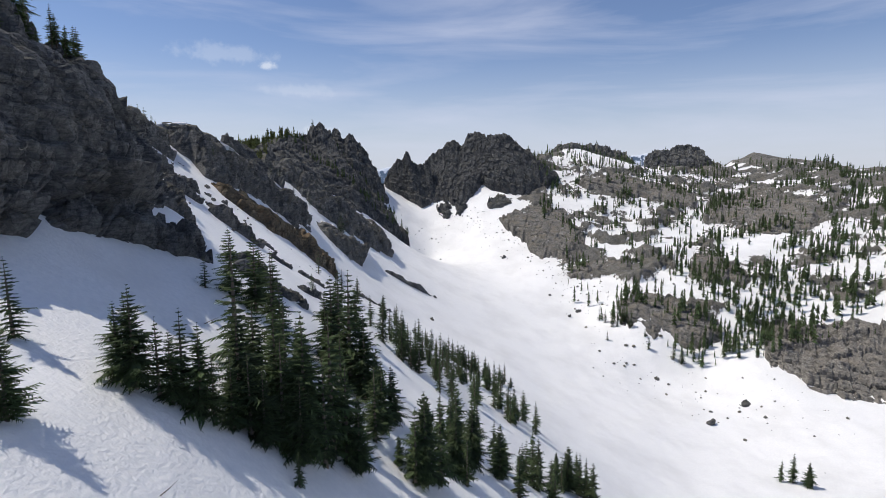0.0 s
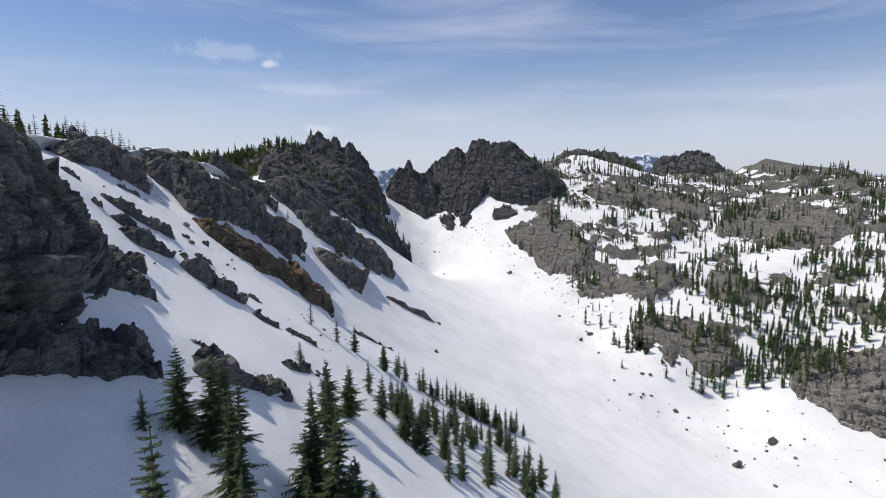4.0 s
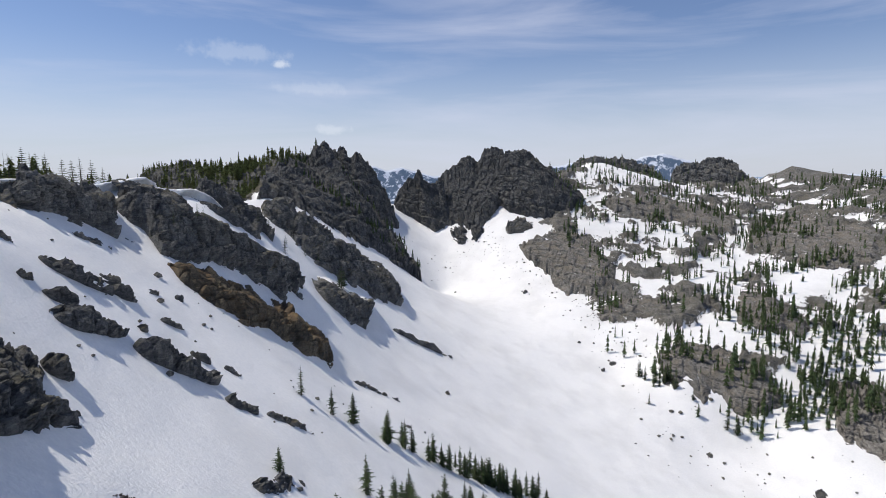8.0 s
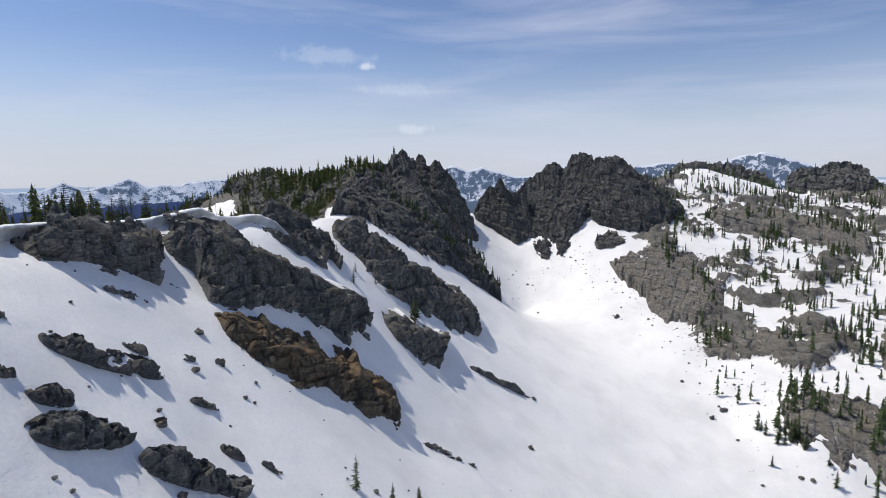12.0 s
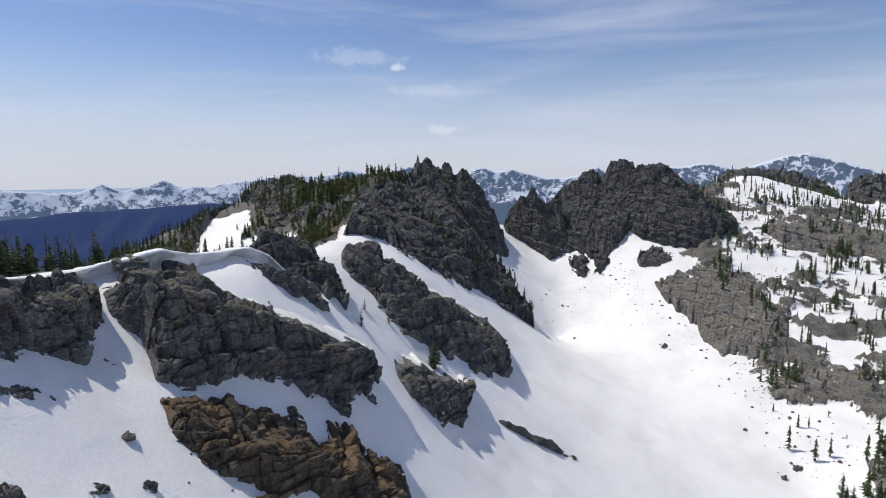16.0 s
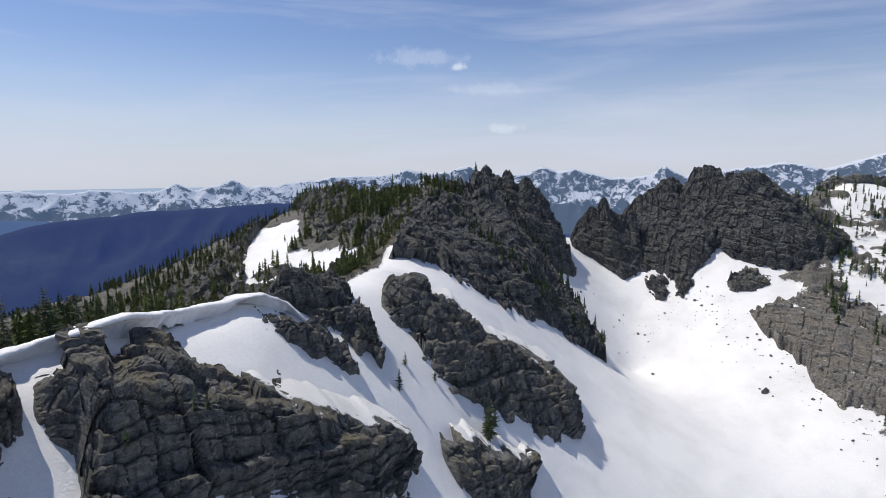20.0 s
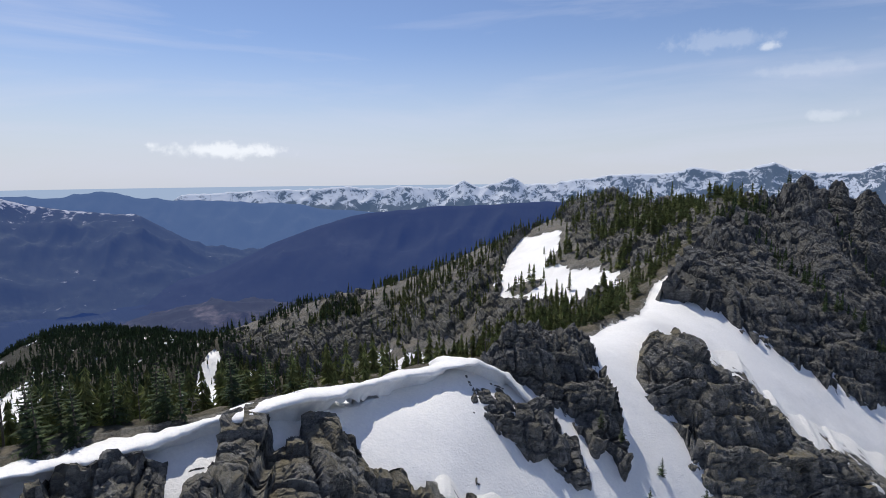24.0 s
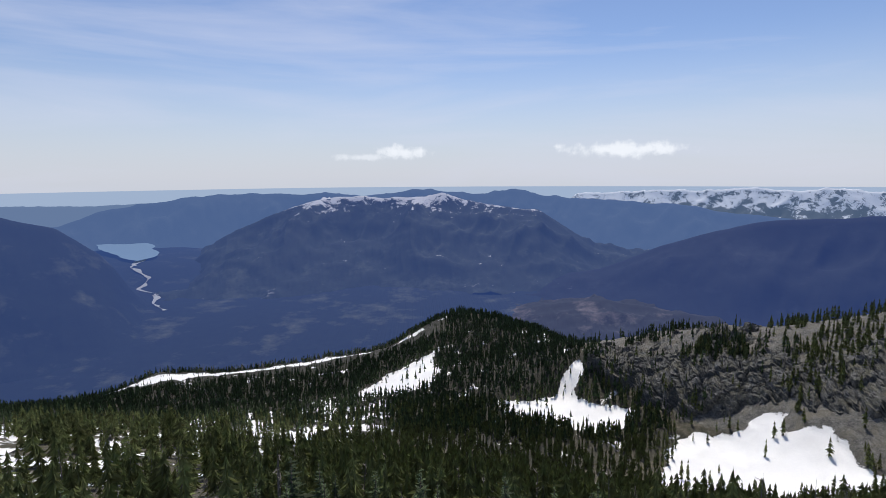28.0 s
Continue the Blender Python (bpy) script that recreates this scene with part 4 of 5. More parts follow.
# ---- rocks lying in the snow ----
ROCKS = (  # upper end, lower end, width
    (-72, 131, -66, 147, 5), (-61, 118, -58.5, 130, 4.5), (-55, 127, -47, 138.5, 5), (-54, 106.5, -52.5, 109.5, 3), (-43.5, 133.5, -39, 137, 3), (-69, 154, -67, 157, 1.6),
    (-76.5, 126, -75.5, 130, 2), (-65, 122, -64, 127, 2.5), (-61, 146, -58.5, 150.5, 1.4), (-49, 146, -46, 147, 1.6), (-67.5, 120.5, -67.5, 123, 1.2), (-35, 206, -21, 213, 2.5))
ROCKS_FAR = ((-30.5, 277, -4, 289, 3), (-83, 154.5, -79.5, 161.5, 2.5), (-53.5, 142, -50.5, 144, 2.5), (-72, 145.5, -69.5, 148, 1.6), (-66, 161, -64.5, 161.8, 1.4), (-59, 134, -58.5, 137, 1.2),
             (-31, 113, -27, 123, 3.2), (-38, 138.5, -31, 144.5, 2), (-38, 94, -37, 96, 1.2), (-85, 174, -83.5, 176.5, 2), (-6.5, 251, -5, 253, 2), (-58, 226, -56, 227, 1.5),
             (46, 423, 49, 425, 2.5), (84, 337, 88, 339, 3), (78, 332, 80, 333, 2), (112, 277, 115, 279, 2.5), (120, 235, 124, 237, 3), (145, 252, 150, 254, 4))


def rock_between(x0, y0, x1, y1, w, seed, lift=0.0):
    a, b = np.array((x0, y0)), np.array((x1, y1))
    long = max(np.hypot(*(b - a)), 1.0)
    nu, nv = int(20 + 3 * long), int(12 + 3 * w)
    u, v = np.meshgrid(np.linspace(-1, 1, nu), np.linspace(0, math.pi, nv))
    taper = np.sqrt(np.clip(1 - u ** 2, 0.001, 1)) ** 0.7
    side, up = np.cos(v) * taper * w * 0.5, np.sin(v) ** 0.7 * taper * w * 0.42
    d = (b - a) / long
    cross = np.array((-d[1], d[0]))
    c = (a + b) / 2
    px = c[0] + d[0] * u * long / 2 + cross[0] * side
    py = c[1] + d[1] * u * long / 2 + cross[1] * side
    p = np.stack([px.ravel(), py.ravel(), px.ravel() * 0], 1)
    p[:, 2] = land(p[:, 0], p[:, 1]) + lift
    e = 0.5
    nx = -(land(np.array([c[0] + e]), np.array([c[1]]))[0] - land(np.array([c[0] - e]), np.array([c[1]]))[0]) / (2 * e)
    n = np.array((nx, -0.1, 1.0))
    n /= np.linalg.norm(n)
    n = n * (0.8, 0.8, 1) + (0.15, -0.1, 0)
    grow = up.ravel()
    q = p + n * (grow - 0.35)[:, None]
    size = 0.28 + 0.06 * w
    k = np.clip(grow / (0.2 * w), 0, 1)
    q = q + n * (craggy(q, seed, size) * 1.3 * k)[:, None] + np.stack([0.35 * shelves(fbm(q / 1.6, 3, seed + s), 4, 0.5) * k * min(2.0, w * 0.5) for s in (1, 2, 3)], 1)
    ob = new("rock_outcrop", mesh_of("rock_outcrop", q, grid_faces(nv, nu), ROCK_DARK if w > 2 else ROCK))
    return tagged(ob, "dark jagged rock outcrop standing out of the snow" if w > 2 else "small dark rock poking through the snow", "rock", group="rocks in the snow")


for i, row in enumerate(ROCKS + ROCKS_FAR):
    rock_between(*row, 100 + i)


for i, (x, y, w) in enumerate(((-88.9, 204.2, 1.3), (-88.0, 202.9, 1.6), (-87.0, 202.0, 1.3), (-86.2, 201.2, 1.5), (-79.8, 218.8, 1.4), (-81.4, 222.0, 1.1), (-78.4, 216.9, 1.6))):
    at = np.array([x]), np.array([y])
    rock_between(x - 0.7, y + 0.5, x + 0.7, y - 0.5, w, 160 + i, float(stand_on(*at)[0][0] - land(*at)[0]))


def strewn_stones():
    """Fallen stones round the edge of the bowl, beyond counting."""
    r = np.random.default_rng(41)
    vs, fs, spots, base = [], [], [], 0
    runs = (((20, 505), (75, 420), 9, 130), ((70, 420), (110, 300), 10, 120), ((100, 285), (170, 235), 16, 90), ((-20, 470), (20, 500), 10, 50), ((120, 320), (210, 370), 25, 90), ((-60, 130), (-30, 190), 14, 40))
    for a, b, wide, n in runs:
        for _ in range(n):
            f = r.uniform()
            x, y = a[0] + (b[0] - a[0]) * f + r.normal(0, wide), a[1] + (b[1] - a[1]) * f + r.normal(0, wide)
            s = 0.22 + 0.9 * r.uniform() ** 3
            u, v = np.meshgrid(np.linspace(0, 2 * math.pi, 7)[:-1], (0.25, 1.1, 1.9))
            p = np.stack([np.cos(u) * np.sin(v), np.sin(u) * np.sin(v), np.cos(v) * 0.75], -1).reshape(-1, 3)
            p = p * r.uniform(0.65, 1.35, p.shape) * s * (1, r.uniform(0.6, 1.3), 1)
            k = np.arange(18).reshape(3, 6)
            q = np.stack([k[:-1], np.roll(k, -1, 1)[:-1], np.roll(k, -1, 1)[1:], k[1:]], -1).reshape(-1, 4)
            vs.append(p + (x, y, 0.1 * s))
            spots.append((x, y))
            fs.extend((q + base, np.array([(base, base + 1, base + 2, base + 3), (base, base + 3, base + 4, base + 5)])))
            base += 18
    heights = stand_on(*np.array(spots).T.copy())[0]
    for v, z in zip(vs, heights):
        v[:, 2] += z
    tagged(new("stones", mesh_of("stones", np.concatenate(vs), np.concatenate(fs), ROCK)), "scattered small grey stones lying on the snow", "stones", kind="stuff")


def ground_at(x, y):
    return float(stand_on(np.array([float(x)]), np.array([float(y)]))[0][0])


strewn_stones()


# ---- trees ----
def conifer_mesh(name, seed, h, spread, whorls, per, bare=0.06, droop=0.35, twigs=3):
    """The crown of a fir: whorls of drooping boughs, each a spine with pairs of needled twigs."""
    rnd = random.Random(seed)
    verts, tris = [], []

    def tri(a, b, c):
        k = len(verts)
        verts.extend((a, b, c))
        tris.append((k, k + 1, k + 2))
    lop = rnd.uniform(0, 6.28)
    for i in range(whorls):
        t = i / (whorls - 1)
        z = h * (bare + (0.985 - bare) * t ** 0.92)
        reach = spread * ((1 - t) ** 0.85) * rnd.uniform(0.65, 1.2) + 0.10
        if t < 0.12:
            reach *= 0.65 + 3 * t
        for k in range(per if t < 0.8 else max(4, per - 2)):
            az = 6.283 * (k + rnd.random() * 0.8) / per + i * 2.4
            length = reach * rnd.uniform(0.4, 1.3) * (1 + 0.18 * math.cos(az - lop))
            d = Vector((math.cos(az), math.sin(az), 0))
            s = Vector((-d.y, d.x, 0))
            fall = droop * rnd.uniform(0.5, 1.4) * (1 - 0.8 * t) - 0.25 * t
            o = Vector((0, 0, z))
            tip = o + d * length + Vector((0, 0, -fall * length + 0.06 * length))
            mid = o + d * length * 0.5 + Vector((0, 0, -fall * length * 0.35))
            w = 0.10 * length + 0.05
            tri(o + s * w * 0.4, mid + s * w, tip)
            tri(o - s * w * 0.4, tip, mid - s * w)
            tri(o, mid + s * w + Vector((0, 0, 0.05)), mid - s * w)
            for j in range(twigs):
                f = (j + 0.6) / (twigs + 0.3)
                base = o.lerp(mid, f * 2) if f < 0.5 else mid.lerp(tip, f * 2 - 1)
                tl = length * 0.42 * (1.1 - f * 0.7) * rnd.uniform(0.7, 1.2)
                for side in (1, -1):
                    e = base + (d * 0.65 + s * side * 0.75) * tl + Vector((0, 0, -rnd.uniform(0.1, 0.5) * tl))
                    g = (d * 0.5 - s * side * 0.3) * 0.16 * tl
                    tri(base - g - Vector((0, 0, 0.04)), e, base + g * 1.6 + Vector((0, 0, 0.03)))
    return verts, tris


def trunk_mesh(h, r):
    verts, faces = [], []
    for z, k in ((-0.8, 1.25), (0.0, 1.1), (h * 0.4, 0.7), (h * 0.97, 0.06)):
        for i in range(7):
            a = 6.283 * i / 7
            verts.append((math.cos(a) * r * k, math.sin(a) * r * k, z))
    for j in range(3):
        for i in range(7):
            faces.append((j * 7 + i, j * 7 + (i + 1) % 7, j * 7 + 7 + (i + 1) % 7, j * 7 + 7 + i))
    return mesh_of("trunk", verts, faces, BARK, True)


def make_tree(kind, label, group):
    seed, h, spread, whorls, per, twigs, droop = kind
    root = new("conifer_tree")
    tagged(root, label, "tree", group)
    child("trunk", trunk_mesh(h, 0.022 * h), root)
    v, t = conifer_mesh("crown", seed, h, spread, whorls, per, twigs=twigs, droop=droop)
    child("crown", mesh_of("crown", v, t, NEEDLES), root)
    return root


NEAR_KINDS = [(1, 9.0, 2.2, 24, 8, 8, 0.3), (2, 9.0, 1.8, 21, 7, 8, 0.35), (3, 9.0, 2.5, 25, 8, 8, 0.25), (4, 9.0, 1.6, 19, 7, 7, 0.4)]
SLOPE_KINDS = [(5, 7.0, 1.5, 17, 7, 5, 0.35), (6, 7.0, 1.9, 18, 7, 5, 0.28), (7, 7.0, 1.2, 16, 6, 5, 0.42), (8, 7.0, 1.6, 15, 6, 5, 0.2)]
used_kinds = {}


def plant(kind, x, y, h, label, group, turn, lean=0.0, z=None):
    z = ground_at(x, y) if z is None else z
    m = Matrix.Translation((x, y, z - 0.15)) @ Matrix.Rotation(lean, 4, "X") @ Matrix.Rotation(turn, 4, "Z")
    k = h / kind[1]
    if kind not in used_kinds:
        root = make_tree(kind, label, group)
        used_kinds[kind] = root
    else:
        root = copy_thing(used_kinds[kind], m)
        tagged(root, label, "tree", group)
    root.matrix_basis = m @ Matrix.Diagonal((k, k, k, 1))
    return root


rng = random.Random(5)
STAND = ((-23.7, 37.8, 6.2), (-23.2, 38.4, 7), (-22.7, 38.1, 8), (-21.3, 38.6, 6.5), (-20.5, 38.9, 6), (-20.2, 39.9, 7.8), (-18.8, 39.8, 7.8), (-18, 40.2, 6), (-17, 41.1, 6.5), (-15.9, 42.1, 7.5), (-17.2, 43.2, 11), (-14, 44.2, 10.5),
         (-12.6, 46, 13), (-11, 49.9, 15), (-8.5, 50.2, 8), (-9.7, 50.5, 11), (-8, 65.5, 10), (-8.4, 61.6, 10), (-2.4, 59.5, 12), (-0.6, 62.9, 12), (-5.5, 59.7, 4), (-3.4, 57.8, 9.5), (-12.4, 43.9, 8.5), (-11, 46.7, 11), (-14.8, 42.1, 7), (-13.2, 48, 13), (-15, 46, 12))
STAND_MID = ((-21.1, 53.0, 14.5), (-17.9, 48.8, 10.6), (-21.9, 67.0, 12.7), (-14.6, 45.3, 9.0), (-13.0, 48.3, 11.4), (-16.3, 76.1, 13.6), (-13.2, 72.5, 17.0), (-11.1, 72.0, 13.1), (-11.1, 55.5, 12.4), (-2.7, 73.5, 8.1), (0.8, 78.3, 9.5), (4.2, 79.9, 10.7), (-0.8, 79.1, 8.3), (-7.5, 72.0, 8.7))
STAND_LOW = ((-30.4, 37, 6), (-25.1, 29.4, 6), (-11.7, 40.5, 3.5), (-29, 72.5, 9.5), (-31, 69, 4.5), (-26, 73, 11), (-24.5, 76, 10), (-26.9, 78, 9), (-18.3, 91, 14), (-18.8, 110.7, 10), (-15.6, 70.5, 8), (-14, 73, 9), (-17, 75, 10), (-11, 83, 6), (-19, 62, 9), (-17, 60, 8),
             (-20.5, 66, 10), (1.5, 72, 10), (3, 70, 8), (9, 84, 10), (12, 82, 9), (27, 112, 11), (30, 116, 10), (24, 110, 8), (130, 189, 12), (134, 186, 10), (126, 190, 9), (-21, 103, 11), (-23, 101, 6))
stand = np.array(STAND + STAND_MID + STAND_LOW, float)
for i, ((x, y, h), z) in enumerate(zip(stand, stand_on(stand[:, 0].copy(), stand[:, 1].copy())[0])):
    plant(NEAR_KINDS[i % 4], x, y, h, "dense dark green fir standing in the snow", "firs on the snow slope", rng.uniform(0, 6.28), rng.uniform(-0.03, 0.03), z)


def belt(n, ends, wide, sizes, kinds, label, group):
    """Trees strewn along a line."""
    a = along(ends, np.array([rng.random() for _ in range(n)]))
    x, y = (a[:, k] + np.array([rng.gauss(0, wide) for _ in range(n)]) for k in (0, 1))
    for x, y, z in zip(x, y, stand_on(x, y)[0]):
        plant(kinds[rng.randrange(len(kinds))], x, y, rng.uniform(*sizes), label, group, rng.uniform(0, 6.28), rng.uniform(-0.05, 0.05), z)


belt(56, [(-38, 158), (-33, 159), (-23, 164), (-12, 174), (1, 185), (14, 191), (26, 200)], 1.5, (5, 9), SLOPE_KINDS, "small dark fir in a row on the snow slope", "row of firs")
belt(40, [(-15, 132), (-2, 148), (21, 180)], 2.6, (5, 9.5), SLOPE_KINDS, "small dark fir on the snow slope", "firs on the snow slope")
belt(30, [(-11, 118), (3, 134), (25, 152)], 3.5, (6, 11), SLOPE_KINDS, "dark fir on the snow slope", "firs on the snow slope")


belt(26, [(-99, 128), (-102, 150), (-105, 175), (-106, 200), (-108, 215)], 2.0, (6, 10), SLOPE_KINDS, "wind-worn fir on the ridge crest behind the cornice", "firs on the ridge crest")


belt(24, [(-49.5, 55), (-51.5, 64), (-53.5, 76), (-56, 84), (-59, 94)], 0.9, (3.5, 7), NEAR_KINDS, "dark fir on top of the near rock wall", "firs on the rock wall")


belt(18, [(2, 84), (12, 94), (24, 104), (34, 116)], 3.0, (7, 12), SLOPE_KINDS, "tall dark fir low on the snow slope", "firs on the snow slope")
LONE = ((-69.3, 251.8, 6), (-51, 268.5, 11), (-52.5, 271, 9), (-51.5, 276.6, 8), (-79.4, 252.2, 4.5), (-76.2, 254.2, 3.5), (-75, 193.6, 4), (-74, 195, 3), (-77, 184.3, 3.2), (-30.2, 121.7, 4.5), (-29.2, 120.6, 2.6), (-72, 262, 4), (-66, 268, 4.5), (-62, 274, 5))
lone = np.array(LONE, float)
for i, ((x, y, h), z) in enumerate(zip(lone, stand_on(lone[:, 0].copy(), lone[:, 1].copy())[0])):
    plant(SLOPE_KINDS[i % 4], x, y, h, "lone small fir rooted among rock and snow", "firs among the crags", rng.uniform(0, 6.28), 0.0, z)


def dead_wood(name, label, x, y, limbs, thick, upright):
    """A bleached dead stem with bare crooked limbs."""
    rnd = random.Random(int(x * 7 + y))
    root = new(name)
    tagged(root, label, "dead tree")
    root.location = (x, y, ground_at(x, y))

    def limb(title, a, d, length, r, parent):
        pts, p = [a], a.copy()
        for _ in range(5):
            d = (d + Vector([rnd.uniform(-0.25, 0.25) for _ in range(3)])).normalized()
            p = p + d * length / 5
            pts.append(p.copy())
        v, f = [], []
        for i, q in enumerate(pts):
            k = r * (1 - 0.85 * i / 5)
            s = d.orthogonal().normalized()
            w = d.cross(s)
            v.extend(q + (s * math.cos(j * 1.2566) + w * math.sin(j * 1.2566)) * k for j in range(5))
        for i in range(5):
            f.extend((i * 5 + j, i * 5 + (j + 1) % 5, i * 5 + 5 + (j + 1) % 5, i * 5 + 5 + j) for j in range(5))
        child(title, mesh_of(title, [tuple(q) for q in v], f, DEADWOOD, True), parent)
        return pts
    d = Vector((0.1, 0.05, 1)) if upright else Vector((0.8, 0.3, 0.35))
    stem = limb("trunk", Vector((0, 0, -0.2)), d.normalized(), thick * 28, thick, root)
    for i in range(limbs):
        q = stem[1 + i % 4]
        limb("branch", q, Vector((rnd.uniform(-1, 1), rnd.uniform(-1, 1), rnd.uniform(-0.1, 0.6))).normalized(), thick * 10, thick * 0.45, root)


dead_wood("fallen_branch", "bare forked grey branch lying on the snow", -27.3, 59.3, 3, 0.07, False)
for x, y, k in ((-60, 96.5, 0.13), (-56, 82, 0.12), (-54, 74, 0.14), (-104, 140, 0.13), (-106, 168, 0.14), (-107, 190, 0.12), (-112, 205, 0.14), (-116, 160, 0.15), (-120, 180, 0.14), (-109, 150, 0.13)):
    dead_wood("dead_tree", "bleached bare snag among the crest firs", x, y, 9, k, True)
dead_wood("fallen_branch", "short dead branch lying on the snow", -17.5, 30.5, 2, 0.05, False)


def low_tree(seed, tiers, points):
    """A far tree: ragged, lopsided tiers of boughs round a thin stem, one metre tall."""
    rnd = random.Random(seed)
    v, f = [], []
    wide = rnd.uniform(0.11, 0.19)
    lop = rnd.uniform(0, 6.28)
    for i in range(tiers):
        t = i / tiers
        z0 = 0.06 + 0.84 * t + rnd.uniform(-0.3, 0.3) / tiers
        z1 = z0 + rnd.uniform(0.9, 1.3) / tiers
        r = (wide * (1 - t) ** 0.75 + 0.012) * rnd.uniform(0.7, 1.2) * (0.7 if i == 0 else 1)
        k = len(v)
        v.append((0, 0, min(z1 + 0.03, 1.0)))
        turn = rnd.uniform(0, 6.28)
        for j in range(points):
            a = turn + 6.283 * (j + rnd.random() * 0.7) / points
            q = r * (rnd.uniform(0.75, 1.5) if j % 2 else rnd.uniform(0.2, 0.45)) * (1 + 0.2 * math.cos(a - lop))
            v.append((math.cos(a) * q, math.sin(a) * q, z0 + rnd.uniform(-0.045, 0.025) + (0 if j % 2 else 0.05)))
        f.extend((k, k + 1 + j, k + 1 + (j + 1) % points) for j in range(points))
    k = len(v)
    v.extend(((0.012, 0, -0.02), (-0.006, 0.01, -0.02), (-0.006, -0.01, -0.02), (0, 0, 1.02)))
    f.extend(((k, k + 1, k + 3), (k + 1, k + 2, k + 3), (k + 2, k, k + 3)))
    return np.array(v), np.array(f)


def woods(name, places, heights, material, label, seed, tiers=7, points=10, dead=False):
    """Woods beyond counting, in one mesh."""
    forms = [snag_form(seed + s) if dead else low_tree(seed + s, tiers, points) for s in range(7)]
    vs, fs, base = [], [], 0
    rnd = np.random.default_rng(seed)
    z, level = stand_on(places[:, 0].copy(), places[:, 1].copy())
    for i in np.where(level > 0.35)[0]:
        v, f = forms[i % 7]
        a, h = rnd.uniform(0, 6.28), heights[i]
        w = h * rnd.uniform(0.75, 1.25)
        c, s = math.cos(a), math.sin(a)
        vs.append(np.stack([(v[:, 0] * c - v[:, 1] * s) * w + places[i, 0], (v[:, 0] * s + v[:, 1] * c) * w + places[i, 1], v[:, 2] * h + z[i] - 0.2], 1))
        fs.append(f + base)
        base += len(v)
    ob = new(name, mesh_of(name, np.concatenate(vs), np.concatenate(fs), material))
    tagged(ob, label, "woods", kind="stuff")


def snag_form(seed):
    """A dead tree one metre tall: a thin stem with stubs of boughs."""
    rnd = random.Random(seed)
    v, f = [], []

    def spike(a, b, r):
        k = len(v)
        v.extend((a + Vector((r, 0, 0)), a + Vector((-r * 0.5, r * 0.87, 0)), a + Vector((-r * 0.5, -r * 0.87, 0)), b))
        f.extend(((k, k + 1, k + 3), (k + 1, k + 2, k + 3), (k + 2, k, k + 3)))
    spike(Vector((0, 0, 0)), Vector((rnd.uniform(-0.04, 0.04), rnd.uniform(-0.04, 0.04), 1)), 0.02)
    for _ in range(9):
        z, a, s = rnd.uniform(0.3, 0.9), rnd.uniform(0, 6.28), rnd.uniform(0.05, 0.14)
        spike(Vector((0, 0, z)), Vector((math.cos(a) * s, math.sin(a) * s, z + rnd.uniform(-0.02, 0.05))), 0.008)
    return np.array([tuple(q) for q in v]), np.array(f)


def strew(n, box, seed, keep):
    """Places in a box (x0, x1, y0, y1), thinned by a density."""
    r = np.random.default_rng(seed)
    x, y = r.uniform(box[0], box[1], n), r.uniform(box[2], box[3], n)
    k = keep(x, y, np.stack([x, y, x * 0], 1)) > r.uniform(0, 1, n)
    return np.stack([x[k], y[k]], 1)


def east_keep(x, y, p):
    clump = step(0.0, 0.3, fbm(p / 15, 3, 81) + 0.32 * step(385, 320, y) * step(110, 150, x))
    return step(78, 110, x + 0.15 * (y - 300)) * step(284, 294, y + 0.2 * (x - 140)) * step(690, 540, y) * (0.07 + 0.93 * clump)


east_trees = strew(14000, (85, 520, 282, 680), 7, east_keep)
order = np.argsort(np.hypot(east_trees[:, 0] - 60, east_trees[:, 1] - 250))
nearest = east_trees[order[:22]]
for (x, y), z in zip(nearest, stand_on(nearest[:, 0].copy(), nearest[:, 1].copy())[0]):
    plant(SLOPE_KINDS[rng.randrange(3)], x, y, rng.uniform(4, 11), "slim dark fir on the rocky snow slope", "firs on the east slope", rng.uniform(0, 6.28), z=z)
rest = east_trees[order[22:]]
woods("slope_woods", rest, (3 + 8 * np.random.default_rng(3).uniform(0, 1, len(rest)) ** 1.6) * (1 + 0.35 * step(430, 340, rest[:, 1])), NEEDLES, "scattered slim firs on the rocky east slope", 300, 9, 10)
EDGES = ((44, [(-96, 474), (-86, 468), (-74, 463), (-62, 452), (-50, 441), (-38, 428), (-28, 416)]), (60, [(-116, 420), (-99, 416), (-80, 397), (-70, 394), (-56, 398), (-48, 405), (-40, 410), (-34, 406)]), (40, [(-126, 425), (-122, 440), (-117, 458), (-111, 470)]))
edge_rng = np.random.default_rng(23)
edge_trees = np.concatenate([along(line, edge_rng.uniform(0, 1, n)) + edge_rng.normal(0, 2.2, (n, 2)) for n, line in EDGES])
woods("peak_woods", edge_trees, edge_rng.uniform(4, 8.5, len(edge_trees)), NEEDLES, "dark firs along the broken edges of the rock peak", 315, 12, 12)
peak_trees = strew(420, (40, 330, 560, 740), 17, lambda x, y, p: step(0.0, 0.3, fbm(p / 22, 2, 90)))
woods("skyline_woods", peak_trees, np.random.default_rng(13).uniform(4, 9, len(peak_trees)), NEEDLES, "thin firs along the far snowy crest", 305, 9, 10)


